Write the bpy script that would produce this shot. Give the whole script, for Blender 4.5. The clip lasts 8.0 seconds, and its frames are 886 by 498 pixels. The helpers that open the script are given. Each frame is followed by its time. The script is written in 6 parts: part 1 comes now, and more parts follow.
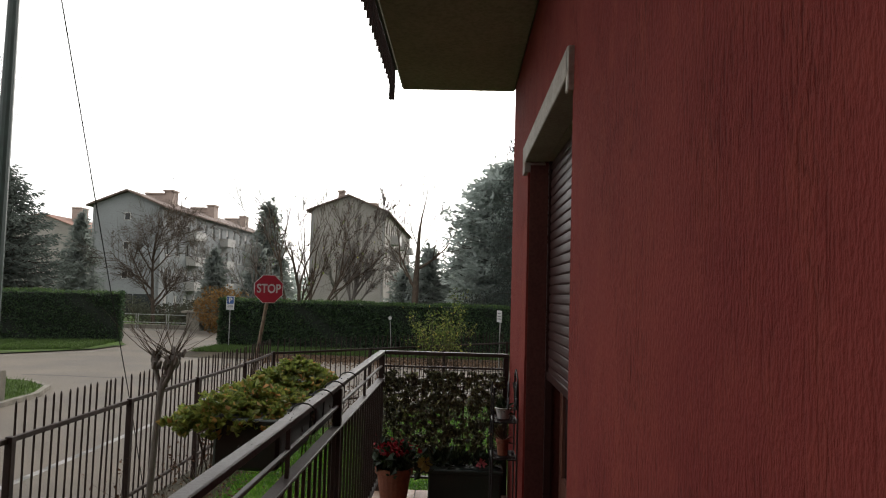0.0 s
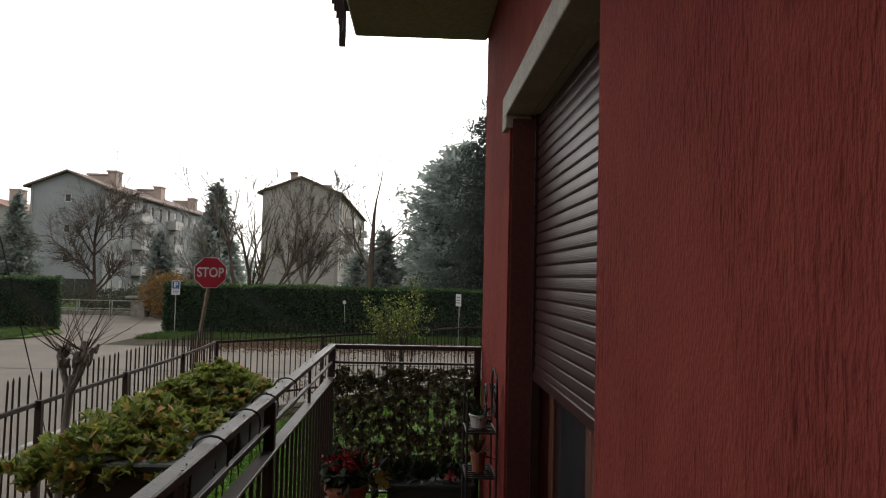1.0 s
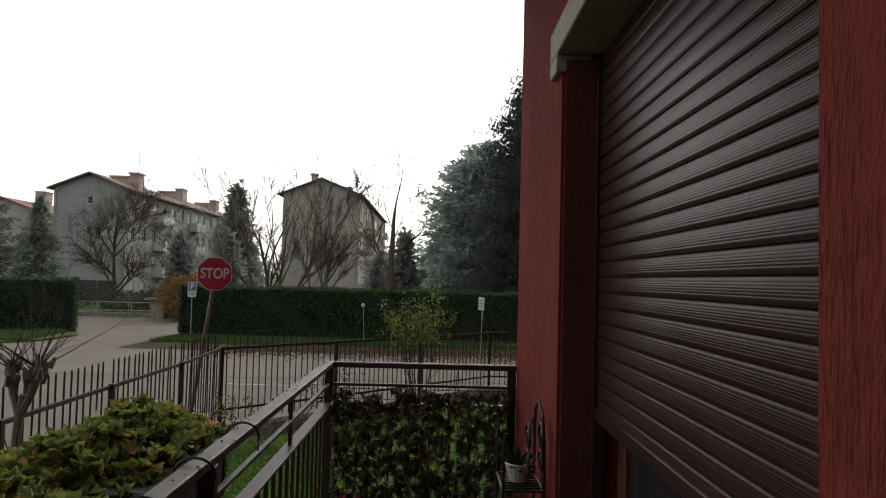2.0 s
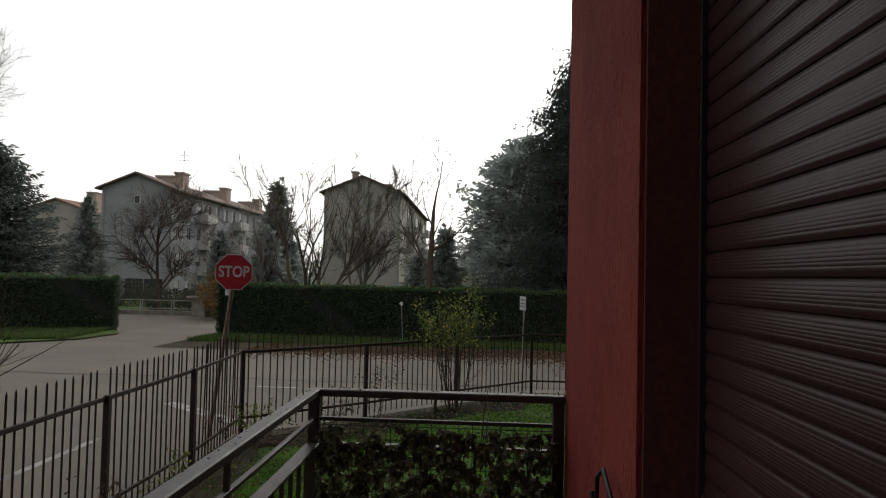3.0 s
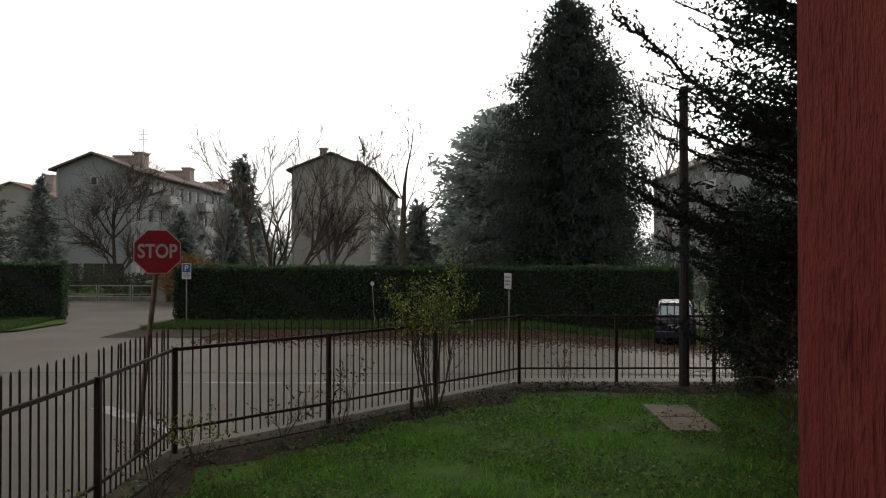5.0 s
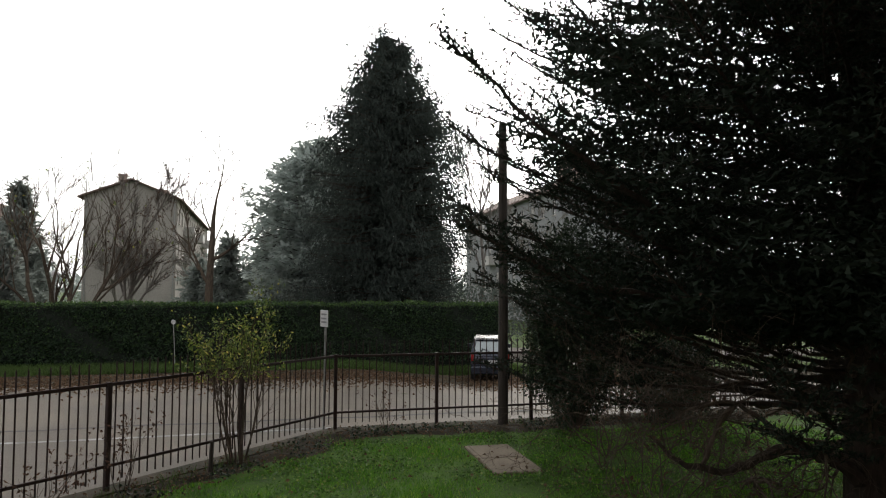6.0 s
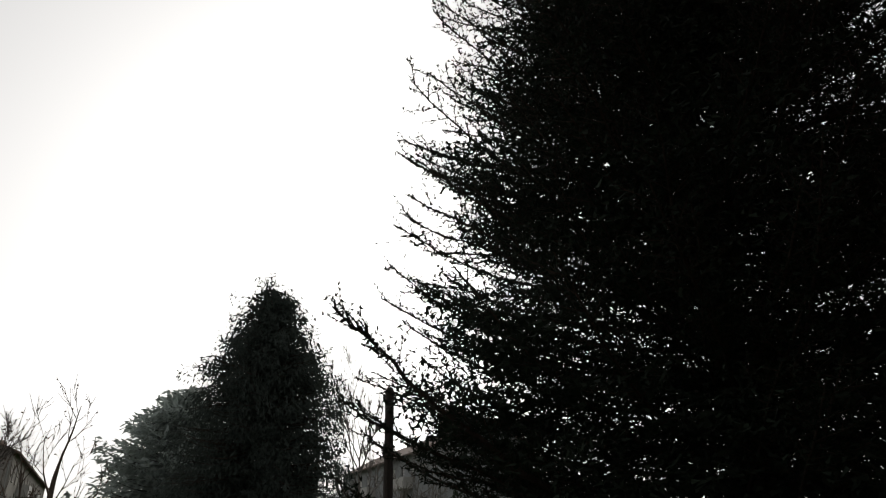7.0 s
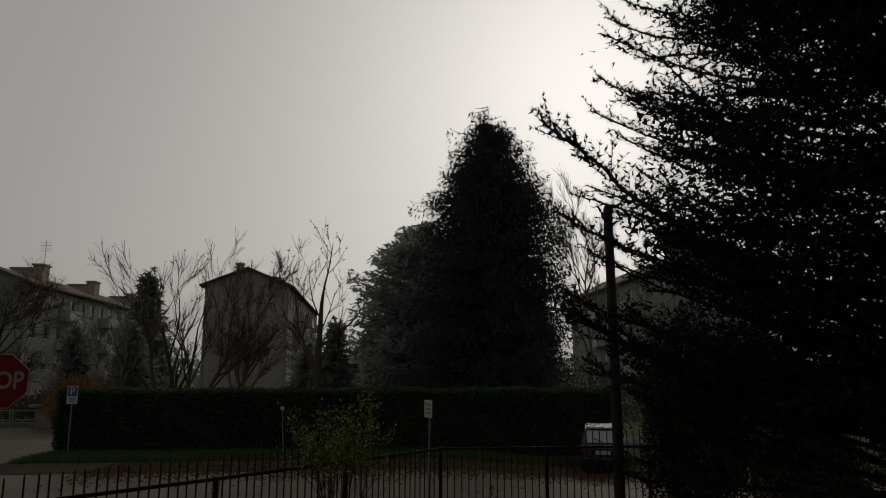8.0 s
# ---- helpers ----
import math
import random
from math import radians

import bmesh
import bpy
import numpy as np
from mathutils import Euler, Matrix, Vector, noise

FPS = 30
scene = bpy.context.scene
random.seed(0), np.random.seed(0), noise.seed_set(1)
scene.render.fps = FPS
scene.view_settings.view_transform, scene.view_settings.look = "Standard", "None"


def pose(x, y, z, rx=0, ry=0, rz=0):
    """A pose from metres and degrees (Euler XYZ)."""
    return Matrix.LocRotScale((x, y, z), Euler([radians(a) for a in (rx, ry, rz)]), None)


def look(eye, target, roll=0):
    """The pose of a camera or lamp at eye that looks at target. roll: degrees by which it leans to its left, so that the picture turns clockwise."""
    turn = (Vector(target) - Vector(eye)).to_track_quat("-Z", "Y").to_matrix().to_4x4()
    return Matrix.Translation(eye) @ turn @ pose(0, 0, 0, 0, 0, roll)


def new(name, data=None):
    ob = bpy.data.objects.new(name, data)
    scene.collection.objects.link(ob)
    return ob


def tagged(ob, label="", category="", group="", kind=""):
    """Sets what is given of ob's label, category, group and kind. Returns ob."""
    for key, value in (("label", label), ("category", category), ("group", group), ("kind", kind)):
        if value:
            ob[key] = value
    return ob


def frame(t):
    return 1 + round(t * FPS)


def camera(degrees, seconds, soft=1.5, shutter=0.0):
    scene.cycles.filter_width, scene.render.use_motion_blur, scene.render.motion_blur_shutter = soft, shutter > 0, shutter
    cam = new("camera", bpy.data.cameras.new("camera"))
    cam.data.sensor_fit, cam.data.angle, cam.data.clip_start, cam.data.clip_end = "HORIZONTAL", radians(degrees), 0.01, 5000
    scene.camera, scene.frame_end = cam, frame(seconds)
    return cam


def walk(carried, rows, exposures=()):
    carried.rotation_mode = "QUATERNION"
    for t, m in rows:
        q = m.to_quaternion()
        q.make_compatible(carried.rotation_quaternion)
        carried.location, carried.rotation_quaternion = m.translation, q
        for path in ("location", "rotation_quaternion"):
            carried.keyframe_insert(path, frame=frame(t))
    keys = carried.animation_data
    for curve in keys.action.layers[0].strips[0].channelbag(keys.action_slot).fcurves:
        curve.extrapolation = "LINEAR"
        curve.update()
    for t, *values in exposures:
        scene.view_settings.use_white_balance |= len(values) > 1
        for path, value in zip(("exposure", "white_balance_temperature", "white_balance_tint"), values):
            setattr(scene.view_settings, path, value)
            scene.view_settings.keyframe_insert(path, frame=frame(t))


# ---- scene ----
cam = camera(64.8, 8.0, soft=1.1)
PATH = [
    (0, (-0.37, -5.144, 2.332), (-0.424, -3.148, 2.459), 1.6),
    (0.5, (-0.363, -4.786, 2.337), (-0.306, -2.79, 2.438), 1.5),
    (1, (-0.425, -4.386, 2.331), (-0.349, -2.39, 2.413), 1.3),
    (2.5, (-0.376, -3.058, 2.322), (-0.415, -1.06, 2.411), 1.4),
    (3, (-0.328, -2.619, 2.333), (-0.433, -0.623, 2.411), 1.3),
    (3.5, (-0.353, -2.17, 2.304), (-0.541, -0.179, 2.363), 1.0),
    (4, (-0.372, -1.727, 2.281), (-0.579, 0.262, 2.324), 0.5),
    (5.3, (-0.448, -0.665, 2.301), (-0.333, 1.332, 2.314), 0.0),
    (5.5, (-0.432, -0.521, 2.295), (-0.204, 1.465, 2.339), 0.0),
    (6, (-0.395, -0.207, 2.286), (0.096, 1.728, 2.406), 0.2),
    (6.5, (-0.392, 0.016, 2.424), (0.324, 1.821, 2.902), 0.7),
    (7, (-0.43, 0.045, 2.579), (0.321, 1.715, 3.383), -0.7),
    (7.5, (-0.417, -0.026, 2.621), (0.158, 1.77, 3.285), -0.4),
    (8, (-0.359, 0.029, 2.394), (-0.162, 1.988, 2.744), 0.0),
]
EXPO = [(0.0, 0.8, 6600, 10), (1.0, 0.72, 6600, 10), (2.5, 0.17, 6600, 10), (4.0, -0.21, 6600, 10), (5.5, 0.15, 6550, 10), (6.0, 0.48, 6550, 10), (6.5, 0.72, 6500, 10), (7.0, -0.75, 6600, 10), (7.5, -1.82, 6750, 10), (8.0, -1.93, 6850, 10)]
walk(cam, [(t, look(e, g, r)) for t, e, g, r in PATH], EXPO)

# ---- world and light ----
SUN_AZ, SUN_EL = 19.0, 24.0          # degrees right of +y, and up
world = bpy.data.worlds.new("world")
scene.world = world
world.use_nodes = True
wt = world.node_tree
sky = wt.nodes.new("ShaderNodeTexSky")
sky.sky_type = "NISHITA"
sky.sun_disc = False
sky.sun_elevation = radians(SUN_EL)
sky.sun_rotation = radians(SUN_AZ)
sky.air_density, sky.dust_density, sky.ozone_density = 1.0, 6.0, 1.0
veil = wt.nodes.new("ShaderNodeGamma")            # thin high cloud evens the sky out
veil.inputs["Gamma"].default_value = 0.38
hsv = wt.nodes.new("ShaderNodeHueSaturation")
hsv.inputs["Saturation"].default_value = 0.18
bg = wt.nodes["Background"]
bg.inputs["Strength"].default_value = 0.12
hsv.inputs["Value"].default_value = 5.3
wt.links.new(sky.outputs[0], veil.inputs["Color"])
wt.links.new(veil.outputs[0], hsv.inputs["Color"])
wt.links.new(hsv.outputs[0], bg.inputs["Color"])
sun = new("sun", bpy.data.lights.new("sun", "SUN"))
sun.data.energy, sun.data.angle, sun.data.color = 0.8, radians(14), (1.0, 0.95, 0.88)
sun_dir = Vector((math.sin(radians(SUN_AZ)) * math.cos(radians(SUN_EL)), math.cos(radians(SUN_AZ)) * math.cos(radians(SUN_EL)), math.sin(radians(SUN_EL))))
sun.matrix_world = look(sun_dir * 50, (0, 0, 0))


# ---- materials ----
COLOUR_SCALE = 0.68          # scales base colours down, so the ground reads darker against the sky


def mat(name, col, col2=None, rough=0.7, metal=0.0, scale=6.0, stretch=(1, 1, 1), bump=0.15, fine=60.0, mode="noise", spec=0.4, low=0.35, high=0.65, col3=None, thin=0.4, grain=0.45, warp=0.0, cut=(0.3, 0.6)):
    """A surface with variation at two scales; mode 'island' varies by loose piece, 'object' by object."""
    m = bpy.data.materials.new(name)
    m.use_nodes = True
    nt = m.node_tree
    n, l = nt.nodes, nt.links
    p = n["Principled BSDF"]
    p.inputs["Metallic"].default_value = metal
    p.inputs["Specular IOR Level"].default_value = spec
    tc = n.new("ShaderNodeTexCoord")
    mp = n.new("ShaderNodeMapping")
    mp.inputs["Scale"].default_value = stretch
    l.new(tc.outputs["Object"], mp.inputs["Vector"])
    big = n.new("ShaderNodeTexNoise")
    big.inputs["Scale"].default_value = scale
    big.inputs["Detail"].default_value = 6
    l.new(mp.outputs[0], big.inputs["Vector"])
    small = n.new("ShaderNodeTexNoise")
    small.inputs["Scale"].default_value = fine
    small.inputs["Detail"].default_value = 4
    small.inputs["Distortion"].default_value = warp
    l.new(mp.outputs[0], small.inputs["Vector"])
    ramp = n.new("ShaderNodeValToRGB")
    c2 = col2 or tuple(c * 0.7 for c in col)
    col, c2 = (tuple(c * COLOUR_SCALE for c in k) for k in (col, c2))
    ramp.color_ramp.elements[0].position, ramp.color_ramp.elements[1].position = low, high
    ramp.color_ramp.elements[0].color = (*c2, 1)
    ramp.color_ramp.elements[1].color = (*col, 1)
    if mode == "noise":
        l.new(big.outputs["Fac"], ramp.inputs["Fac"])
    elif mode == "island":
        ge = n.new("ShaderNodeNewGeometry")
        ramp.color_ramp.elements[0].position, ramp.color_ramp.elements[1].position = 0.0, 1.0
        l.new(ge.outputs["Random Per Island"], ramp.inputs["Fac"])
    else:
        oi = n.new("ShaderNodeObjectInfo")
        ramp.color_ramp.elements[0].position, ramp.color_ramp.elements[1].position = 0.0, 1.0
        l.new(oi.outputs["Random"], ramp.inputs["Fac"])
    if col3:
        if mode == "island":
            ramp.color_ramp.elements[1].position = 0.82
        e = ramp.color_ramp.elements.new(1.0 if mode == "island" else high + 0.06)
        e.color = (*col3, 1)
    mix = n.new("ShaderNodeMix")
    mix.data_type, mix.blend_type = "RGBA", "MULTIPLY"
    mix.inputs[0].default_value = grain
    l.new(ramp.outputs[0], mix.inputs[6])
    gr = n.new("ShaderNodeValToRGB")
    gr.color_ramp.elements[0].color = (0.45, 0.45, 0.45, 1)
    gr.color_ramp.elements[0].position, gr.color_ramp.elements[1].position = cut
    l.new(small.outputs["Fac"], gr.inputs["Fac"])
    l.new(gr.outputs[0], mix.inputs[7])
    l.new(mix.outputs[2], p.inputs["Base Color"])
    rr = n.new("ShaderNodeMapRange")
    rr.inputs["To Min"].default_value, rr.inputs["To Max"].default_value = max(0.02, rough - 0.1), min(1, rough + 0.1)
    l.new(big.outputs["Fac"], rr.inputs["Value"])
    l.new(rr.outputs[0], p.inputs["Roughness"])
    if mode == "island":
        # thin leaves let light through
        tl = n.new("ShaderNodeBsdfTranslucent")
        ms = n.new("ShaderNodeMixShader")
        ms.inputs[0].default_value = thin
        l.new(mix.outputs[2], tl.inputs["Color"])
        l.new(p.outputs[0], ms.inputs[1])
        l.new(tl.outputs[0], ms.inputs[2])
        l.new(ms.outputs[0], n["Material Output"].inputs["Surface"])
    if bump:
        b = n.new("ShaderNodeBump")
        b.inputs["Strength"].default_value = bump
        b.inputs["Distance"].default_value = 0.01
        l.new(small.outputs["Fac"], b.inputs["Height"])
        l.new(b.outputs[0], p.inputs["Normal"])
    return m


M = {}


def scratched_plaster(name):
    """Red lime plaster: mottled colour, short upright scratches of two widths, sandy grain."""
    m = bpy.data.materials.new(name)
    m.use_nodes = True
    n, l = m.node_tree.nodes, m.node_tree.links
    p = n["Principled BSDF"]
    p.inputs["Roughness"].default_value = 0.93
    p.inputs["Specular IOR Level"].default_value = 0.06
    tc = n.new("ShaderNodeTexCoord")

    def noise(stretch, detail, lo, hi, distort=0.0):
        mp = n.new("ShaderNodeMapping")
        mp.inputs["Scale"].default_value = stretch
        l.new(tc.outputs["Object"], mp.inputs["Vector"])
        t = n.new("ShaderNodeTexNoise")
        t.inputs["Scale"].default_value = 1.0
        t.inputs["Detail"].default_value = detail
        t.inputs["Distortion"].default_value = distort
        l.new(mp.outputs[0], t.inputs["Vector"])
        r = n.new("ShaderNodeMapRange")
        r.inputs["From Min"].default_value, r.inputs["From Max"].default_value = lo, hi
        l.new(t.outputs["Fac"], r.inputs["Value"])
        return r.outputs[0]

    def blend(kind, fac, c1, c2):
        x = n.new("ShaderNodeMix")
        x.data_type, x.blend_type = "RGBA", kind
        for sock, v in ((x.inputs[0], fac), (x.inputs[6], c1), (x.inputs[7], c2)):
            if isinstance(v, (float, tuple)):
                sock.default_value = v
            else:
                l.new(v, sock)
        return x.outputs[2]

    def times(a, b, add=False):
        x = n.new("ShaderNodeMath")
        x.operation = "ADD" if add else "MULTIPLY"
        for sock, v in ((x.inputs[0], a), (x.inputs[1], b)):
            if isinstance(v, float):
                sock.default_value = v
            else:
                l.new(v, sock)
        return x.outputs[0]

    col = blend("MIX", noise((1.3, 1.3, 0.9), 6, 0.35, 0.65), (0.156, 0.029, 0.026, 1), (0.200, 0.0425, 0.034, 1))
    col = blend("MIX", times(noise((9, 9, 5), 5, 0.5, 0.72), 0.55), col, (0.218, 0.052, 0.036, 1))
    patch = noise((4.5, 4.5, 2.4), 5, 0.38, 0.64)
    fine = times(noise((120, 120, 22), 4, 0.50, 0.64, 0.15), patch)
    broad = times(noise((70, 70, 13), 5, 0.54, 0.70, 0.15), times(patch, 0.3, True))
    col = blend("MULTIPLY", times(fine, 0.55), col, (0.40, 0.36, 0.38, 1))
    col = blend("MULTIPLY", times(broad, 0.42), col, (0.42, 0.37, 0.39, 1))
    sand = noise((150, 150, 60), 3, 0.3, 0.7)
    col = blend("MULTIPLY", 0.35, col, blend("MIX", sand, (0.55, 0.55, 0.55, 1), (1.0, 1.0, 1.0, 1)))
    l.new(col, p.inputs["Base Color"])
    bp = n.new("ShaderNodeBump")
    bp.inputs["Strength"].default_value, bp.inputs["Distance"].default_value = 0.7, 0.006
    l.new(times(times(times(fine, -0.8), times(broad, -1.0), True), times(sand, 0.6), True), bp.inputs["Height"])
    l.new(bp.outputs[0], p.inputs["Normal"])
    return m


M["plaster"] = scratched_plaster("red_scratched_plaster")
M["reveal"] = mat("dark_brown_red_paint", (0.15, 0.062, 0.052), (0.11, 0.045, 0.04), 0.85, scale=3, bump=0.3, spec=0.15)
M["soffit"] = mat("beige_slab_paint", (0.43, 0.38, 0.30), (0.35, 0.31, 0.245), 0.9, scale=1.5, bump=0.15, fine=40, spec=0.2)
M["stone"] = mat("pale_lintel_stone", (0.50, 0.45, 0.39), (0.40, 0.36, 0.31), 0.8, scale=6, bump=0.2)
M["shutter"] = mat("brown_plastic_slat", (0.062, 0.032, 0.029), (0.048, 0.025, 0.023), 0.3, scale=4, stretch=(1, 0.6, 4), bump=0.02, fine=90, spec=0.06)
M["doorwood"] = mat("red_brown_door_wood", (0.20, 0.075, 0.045), (0.12, 0.04, 0.028), 0.5, scale=5, stretch=(6, 6, 0.6), bump=0.15, fine=40)
M["tile"] = mat("terracotta_floor_tile", (0.42, 0.27, 0.19), (0.33, 0.20, 0.14), 0.55, mode="object", bump=0.1)
M["grout"] = mat("grey_grout", (0.30, 0.28, 0.25), rough=0.9)
M["railpaint"] = mat("dark_brown_rail_paint", (0.058, 0.043, 0.037), (0.040, 0.029, 0.026), 0.5, metal=0.0, scale=14, bump=0.12, fine=120, spec=0.25)
M["fencepaint"] = mat("rusty_brown_fence_paint", (0.055, 0.032, 0.025), (0.030, 0.019, 0.017), 0.65, scale=8, bump=0.2, fine=90, spec=0.2)
M["wire"] = mat("black_wire", (0.02, 0.02, 0.02), rough=0.5, bump=0)
M["asphalt"] = mat("worn_grey_asphalt", (0.182, 0.150, 0.114), (0.118, 0.098, 0.076), 0.75, scale=0.45, bump=0.5, fine=55, spec=0.3)
M["turf"] = mat("lawn_turf", (0.075, 0.15, 0.02), (0.04, 0.08, 0.015), 0.95, scale=2.0, bump=0.6, fine=24, spec=0.1)
M["bankearth"] = mat("dark_garden_earth", (0.055, 0.043, 0.028), (0.026, 0.022, 0.014), 0.95, scale=3.0, bump=0.8, fine=30, spec=0.1)
M["earth"] = mat("leaf_strewn_earth", (0.085, 0.068, 0.042), (0.045, 0.038, 0.024), 0.95, scale=1.2, bump=0.6, fine=25, spec=0.1)
M["soil"] = mat("grass_soil", (0.085, 0.15, 0.025), (0.045, 0.065, 0.018), 0.95, scale=1.5, bump=0.6, fine=20, spec=0.1)
M["concrete"] = mat("weathered_concrete", (0.33, 0.30, 0.25), (0.20, 0.185, 0.15), 0.9, scale=3, bump=0.5, fine=45, spec=0.2)
M["mosskerb"] = mat("mossy_concrete", (0.092, 0.076, 0.054), (0.032, 0.034, 0.018), 0.95, scale=2.5, bump=0.6, fine=40, spec=0.15)
M["clover"] = mat("clover_leaf", (0.14, 0.26, 0.05), (0.05, 0.12, 0.02), 0.6, mode="island", bump=0, spec=0.3, col3=(0.20, 0.24, 0.07))
M["grass"] = mat("grass_blade", (0.15, 0.39, 0.02), (0.055, 0.18, 0.011), 0.6, mode="island", bump=0, spec=0.3, col3=(0.30, 0.40, 0.06))
M["vergegrass"] = mat("verge_blade", (0.105, 0.175, 0.035), (0.06, 0.105, 0.025), 0.6, mode="island", bump=0, spec=0.3)
M["fallen"] = mat("fallen_leaf", (0.20, 0.12, 0.066), (0.11, 0.070, 0.042), 0.8, mode="island", bump=0)
M["paintline"] = mat("worn_white_road_paint", (0.42, 0.41, 0.39), (0.17, 0.165, 0.155), 0.8, scale=2.5, bump=0.2, low=0.42, high=0.56)
M["hedgecore"] = mat("hedge_inside_shade", (0.012, 0.018, 0.010), rough=0.95, bump=0.3)
M["hedgeleaf"] = mat("hedge_leaf", (0.050, 0.098, 0.040), (0.026, 0.055, 0.024), 0.55, mode="island", bump=0, spec=0.4, col3=(0.07, 0.13, 0.03))
M["hedgetop"] = mat("hedge_top_shoot", (0.12, 0.20, 0.05), (0.06, 0.12, 0.03), 0.5, mode="island", bump=0)
M["bark"] = mat("grey_brown_bark", (0.15, 0.115, 0.085), (0.08, 0.062, 0.048), 0.95, scale=5, stretch=(4, 4, 1), bump=0.8, fine=24, spec=0.1)
# Paled with distance haze for far trees; on the pollard simply grey bark.
M["palebark"] = mat("misty_grey_bark", (0.27, 0.245, 0.22), (0.19, 0.17, 0.15), 0.95, scale=5, stretch=(4, 4, 1), bump=0.5, fine=24, spec=0.1)
M["darkbark"] = mat("dark_conifer_bark", (0.075, 0.058, 0.045), (0.04, 0.032, 0.026), 0.95, scale=5, stretch=(4, 4, 1), bump=0.8, fine=24, spec=0.1)
M["cedar"] = mat("dark_cedar_needle", (0.028, 0.042, 0.026), (0.012, 0.020, 0.013), 0.75, mode="island", bump=0, spec=0.12, thin=0.15)
# These four needle colours are paled: distance haze is put into them.
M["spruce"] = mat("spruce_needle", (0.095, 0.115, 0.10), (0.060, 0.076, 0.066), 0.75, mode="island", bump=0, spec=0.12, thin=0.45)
M["palespruce"] = mat("hazed_grey_needle", (0.56, 0.62, 0.575), (0.48, 0.54, 0.50), 0.9, mode="island", bump=0, spec=0.03, thin=0.75)
M["mistspruce"] = mat("hazed_green_needle", (0.34, 0.375, 0.34), (0.28, 0.315, 0.285), 0.9, mode="island", bump=0, spec=0.03, thin=0.65)
M["farspruce"] = mat("hazed_dull_needle", (0.16, 0.185, 0.165), (0.11, 0.13, 0.115), 0.75, mode="island", bump=0, spec=0.2, thin=0.75)
M["dullshrub"] = mat("dull_olive_shrub", (0.12, 0.125, 0.085), (0.075, 0.08, 0.055), 0.8, mode="island", bump=0, spec=0.1, thin=0.3)
M["leafyellow"] = mat("yellow_green_leaf", (0.22, 0.28, 0.05), (0.10, 0.16, 0.03), 0.55, mode="island", bump=0, col3=(0.42, 0.36, 0.08))
M["leafbrown"] = mat("dry_brown_leaf", (0.16, 0.085, 0.05), (0.07, 0.04, 0.028), 0.8, mode="island", bump=0)
M["leaforange"] = mat("orange_autumn_leaf", (0.36, 0.20, 0.05), (0.20, 0.11, 0.04), 0.7, mode="island", bump=0)
M["shrubleaf"] = mat("dark_shrub_leaf", (0.026, 0.05, 0.016), (0.012, 0.024, 0.010), 0.5, mode="island", bump=0, spec=0.3, thin=0.2)
M["succulent"] = mat("succulent_leaf", (0.40, 0.47, 0.10), (0.14, 0.22, 0.055), 0.5, mode="island", bump=0, spec=0.35, col3=(0.48, 0.25, 0.09))
M["ivy"] = mat("faded_ivy_leaf", (0.13, 0.13, 0.068), (0.05, 0.048, 0.03), 0.6, mode="island", bump=0, col3=(0.22, 0.23, 0.10))
M["box"] = mat("dark_green_plastic", (0.018, 0.035, 0.026), (0.012, 0.024, 0.018), 0.5, bump=0.05)
M["terracotta"] = mat("terracotta", (0.36, 0.13, 0.07), (0.27, 0.09, 0.05), 0.75, scale=8, bump=0.15)
M["redpetal"] = mat("red_petal", (0.42, 0.02, 0.03), (0.25, 0.01, 0.02), 0.6, mode="island", bump=0)
M["pinkpetal"] = mat("pink_petal", (0.62, 0.16, 0.18), (0.5, 0.1, 0.12), 0.6, bump=0)
M["yellowpetal"] = mat("yellow_petal", (0.65, 0.55, 0.16), (0.5, 0.42, 0.1), 0.6, bump=0)
M["whiteglaze"] = mat("white_glazed_pot", (0.72, 0.70, 0.68), (0.6, 0.58, 0.56), 0.35, bump=0.05)
M["iron"] = mat("black_wrought_iron", (0.02, 0.018, 0.018), rough=0.55, bump=0.2)
M["signred"] = mat("faded_red_sign_sheet", (0.42, 0.022, 0.045), (0.36, 0.018, 0.04), 0.45, scale=3, bump=0.02)
M["signwhite"] = mat("white_sign_sheet", (0.66, 0.65, 0.64), (0.55, 0.54, 0.53), 0.5, scale=4, bump=0.02)
M["signblue"] = mat("blue_sign_sheet", (0.03, 0.10, 0.32), rough=0.45, bump=0.02)
M["signgrey"] = mat("grey_print", (0.25, 0.25, 0.25), rough=0.6, bump=0)
M["coverstone"] = mat("brown_concrete_cover", (0.25, 0.205, 0.15), (0.17, 0.14, 0.10), 0.9, scale=3, bump=0.5, fine=40, spec=0.15)
M["steel"] = mat("galvanised_steel", (0.42, 0.42, 0.40), (0.30, 0.30, 0.29), 0.5, metal=0.6, scale=10, bump=0.1)
M["rustpole"] = mat("brown_stained_pole", (0.33, 0.25, 0.18), (0.17, 0.12, 0.085), 0.75, scale=6, stretch=(3, 3, 1), bump=0.3)
M["polewood"] = mat("weathered_pole_wood", (0.058, 0.044, 0.034), (0.030, 0.023, 0.018), 0.9, scale=4, stretch=(8, 8, 0.6), bump=0.6, fine=30)
M["greenpole"] = mat("dark_green_lamp_post", (0.03, 0.055, 0.045), rough=0.5, bump=0.1)
M["facadegrey"] = mat("grey_render", (0.37, 0.385, 0.385), (0.32, 0.33, 0.33), 0.95, scale=0.4, bump=0.1, fine=8, spec=0.15)
M["facadebuff"] = mat("buff_render", (0.42, 0.39, 0.35), (0.35, 0.325, 0.29), 0.95, scale=0.4, bump=0.1, fine=8, spec=0.15)
M["roof"] = mat("brown_roof_tile", (0.24, 0.17, 0.14), (0.17, 0.12, 0.10), 0.9, scale=2, bump=0.5, fine=14)
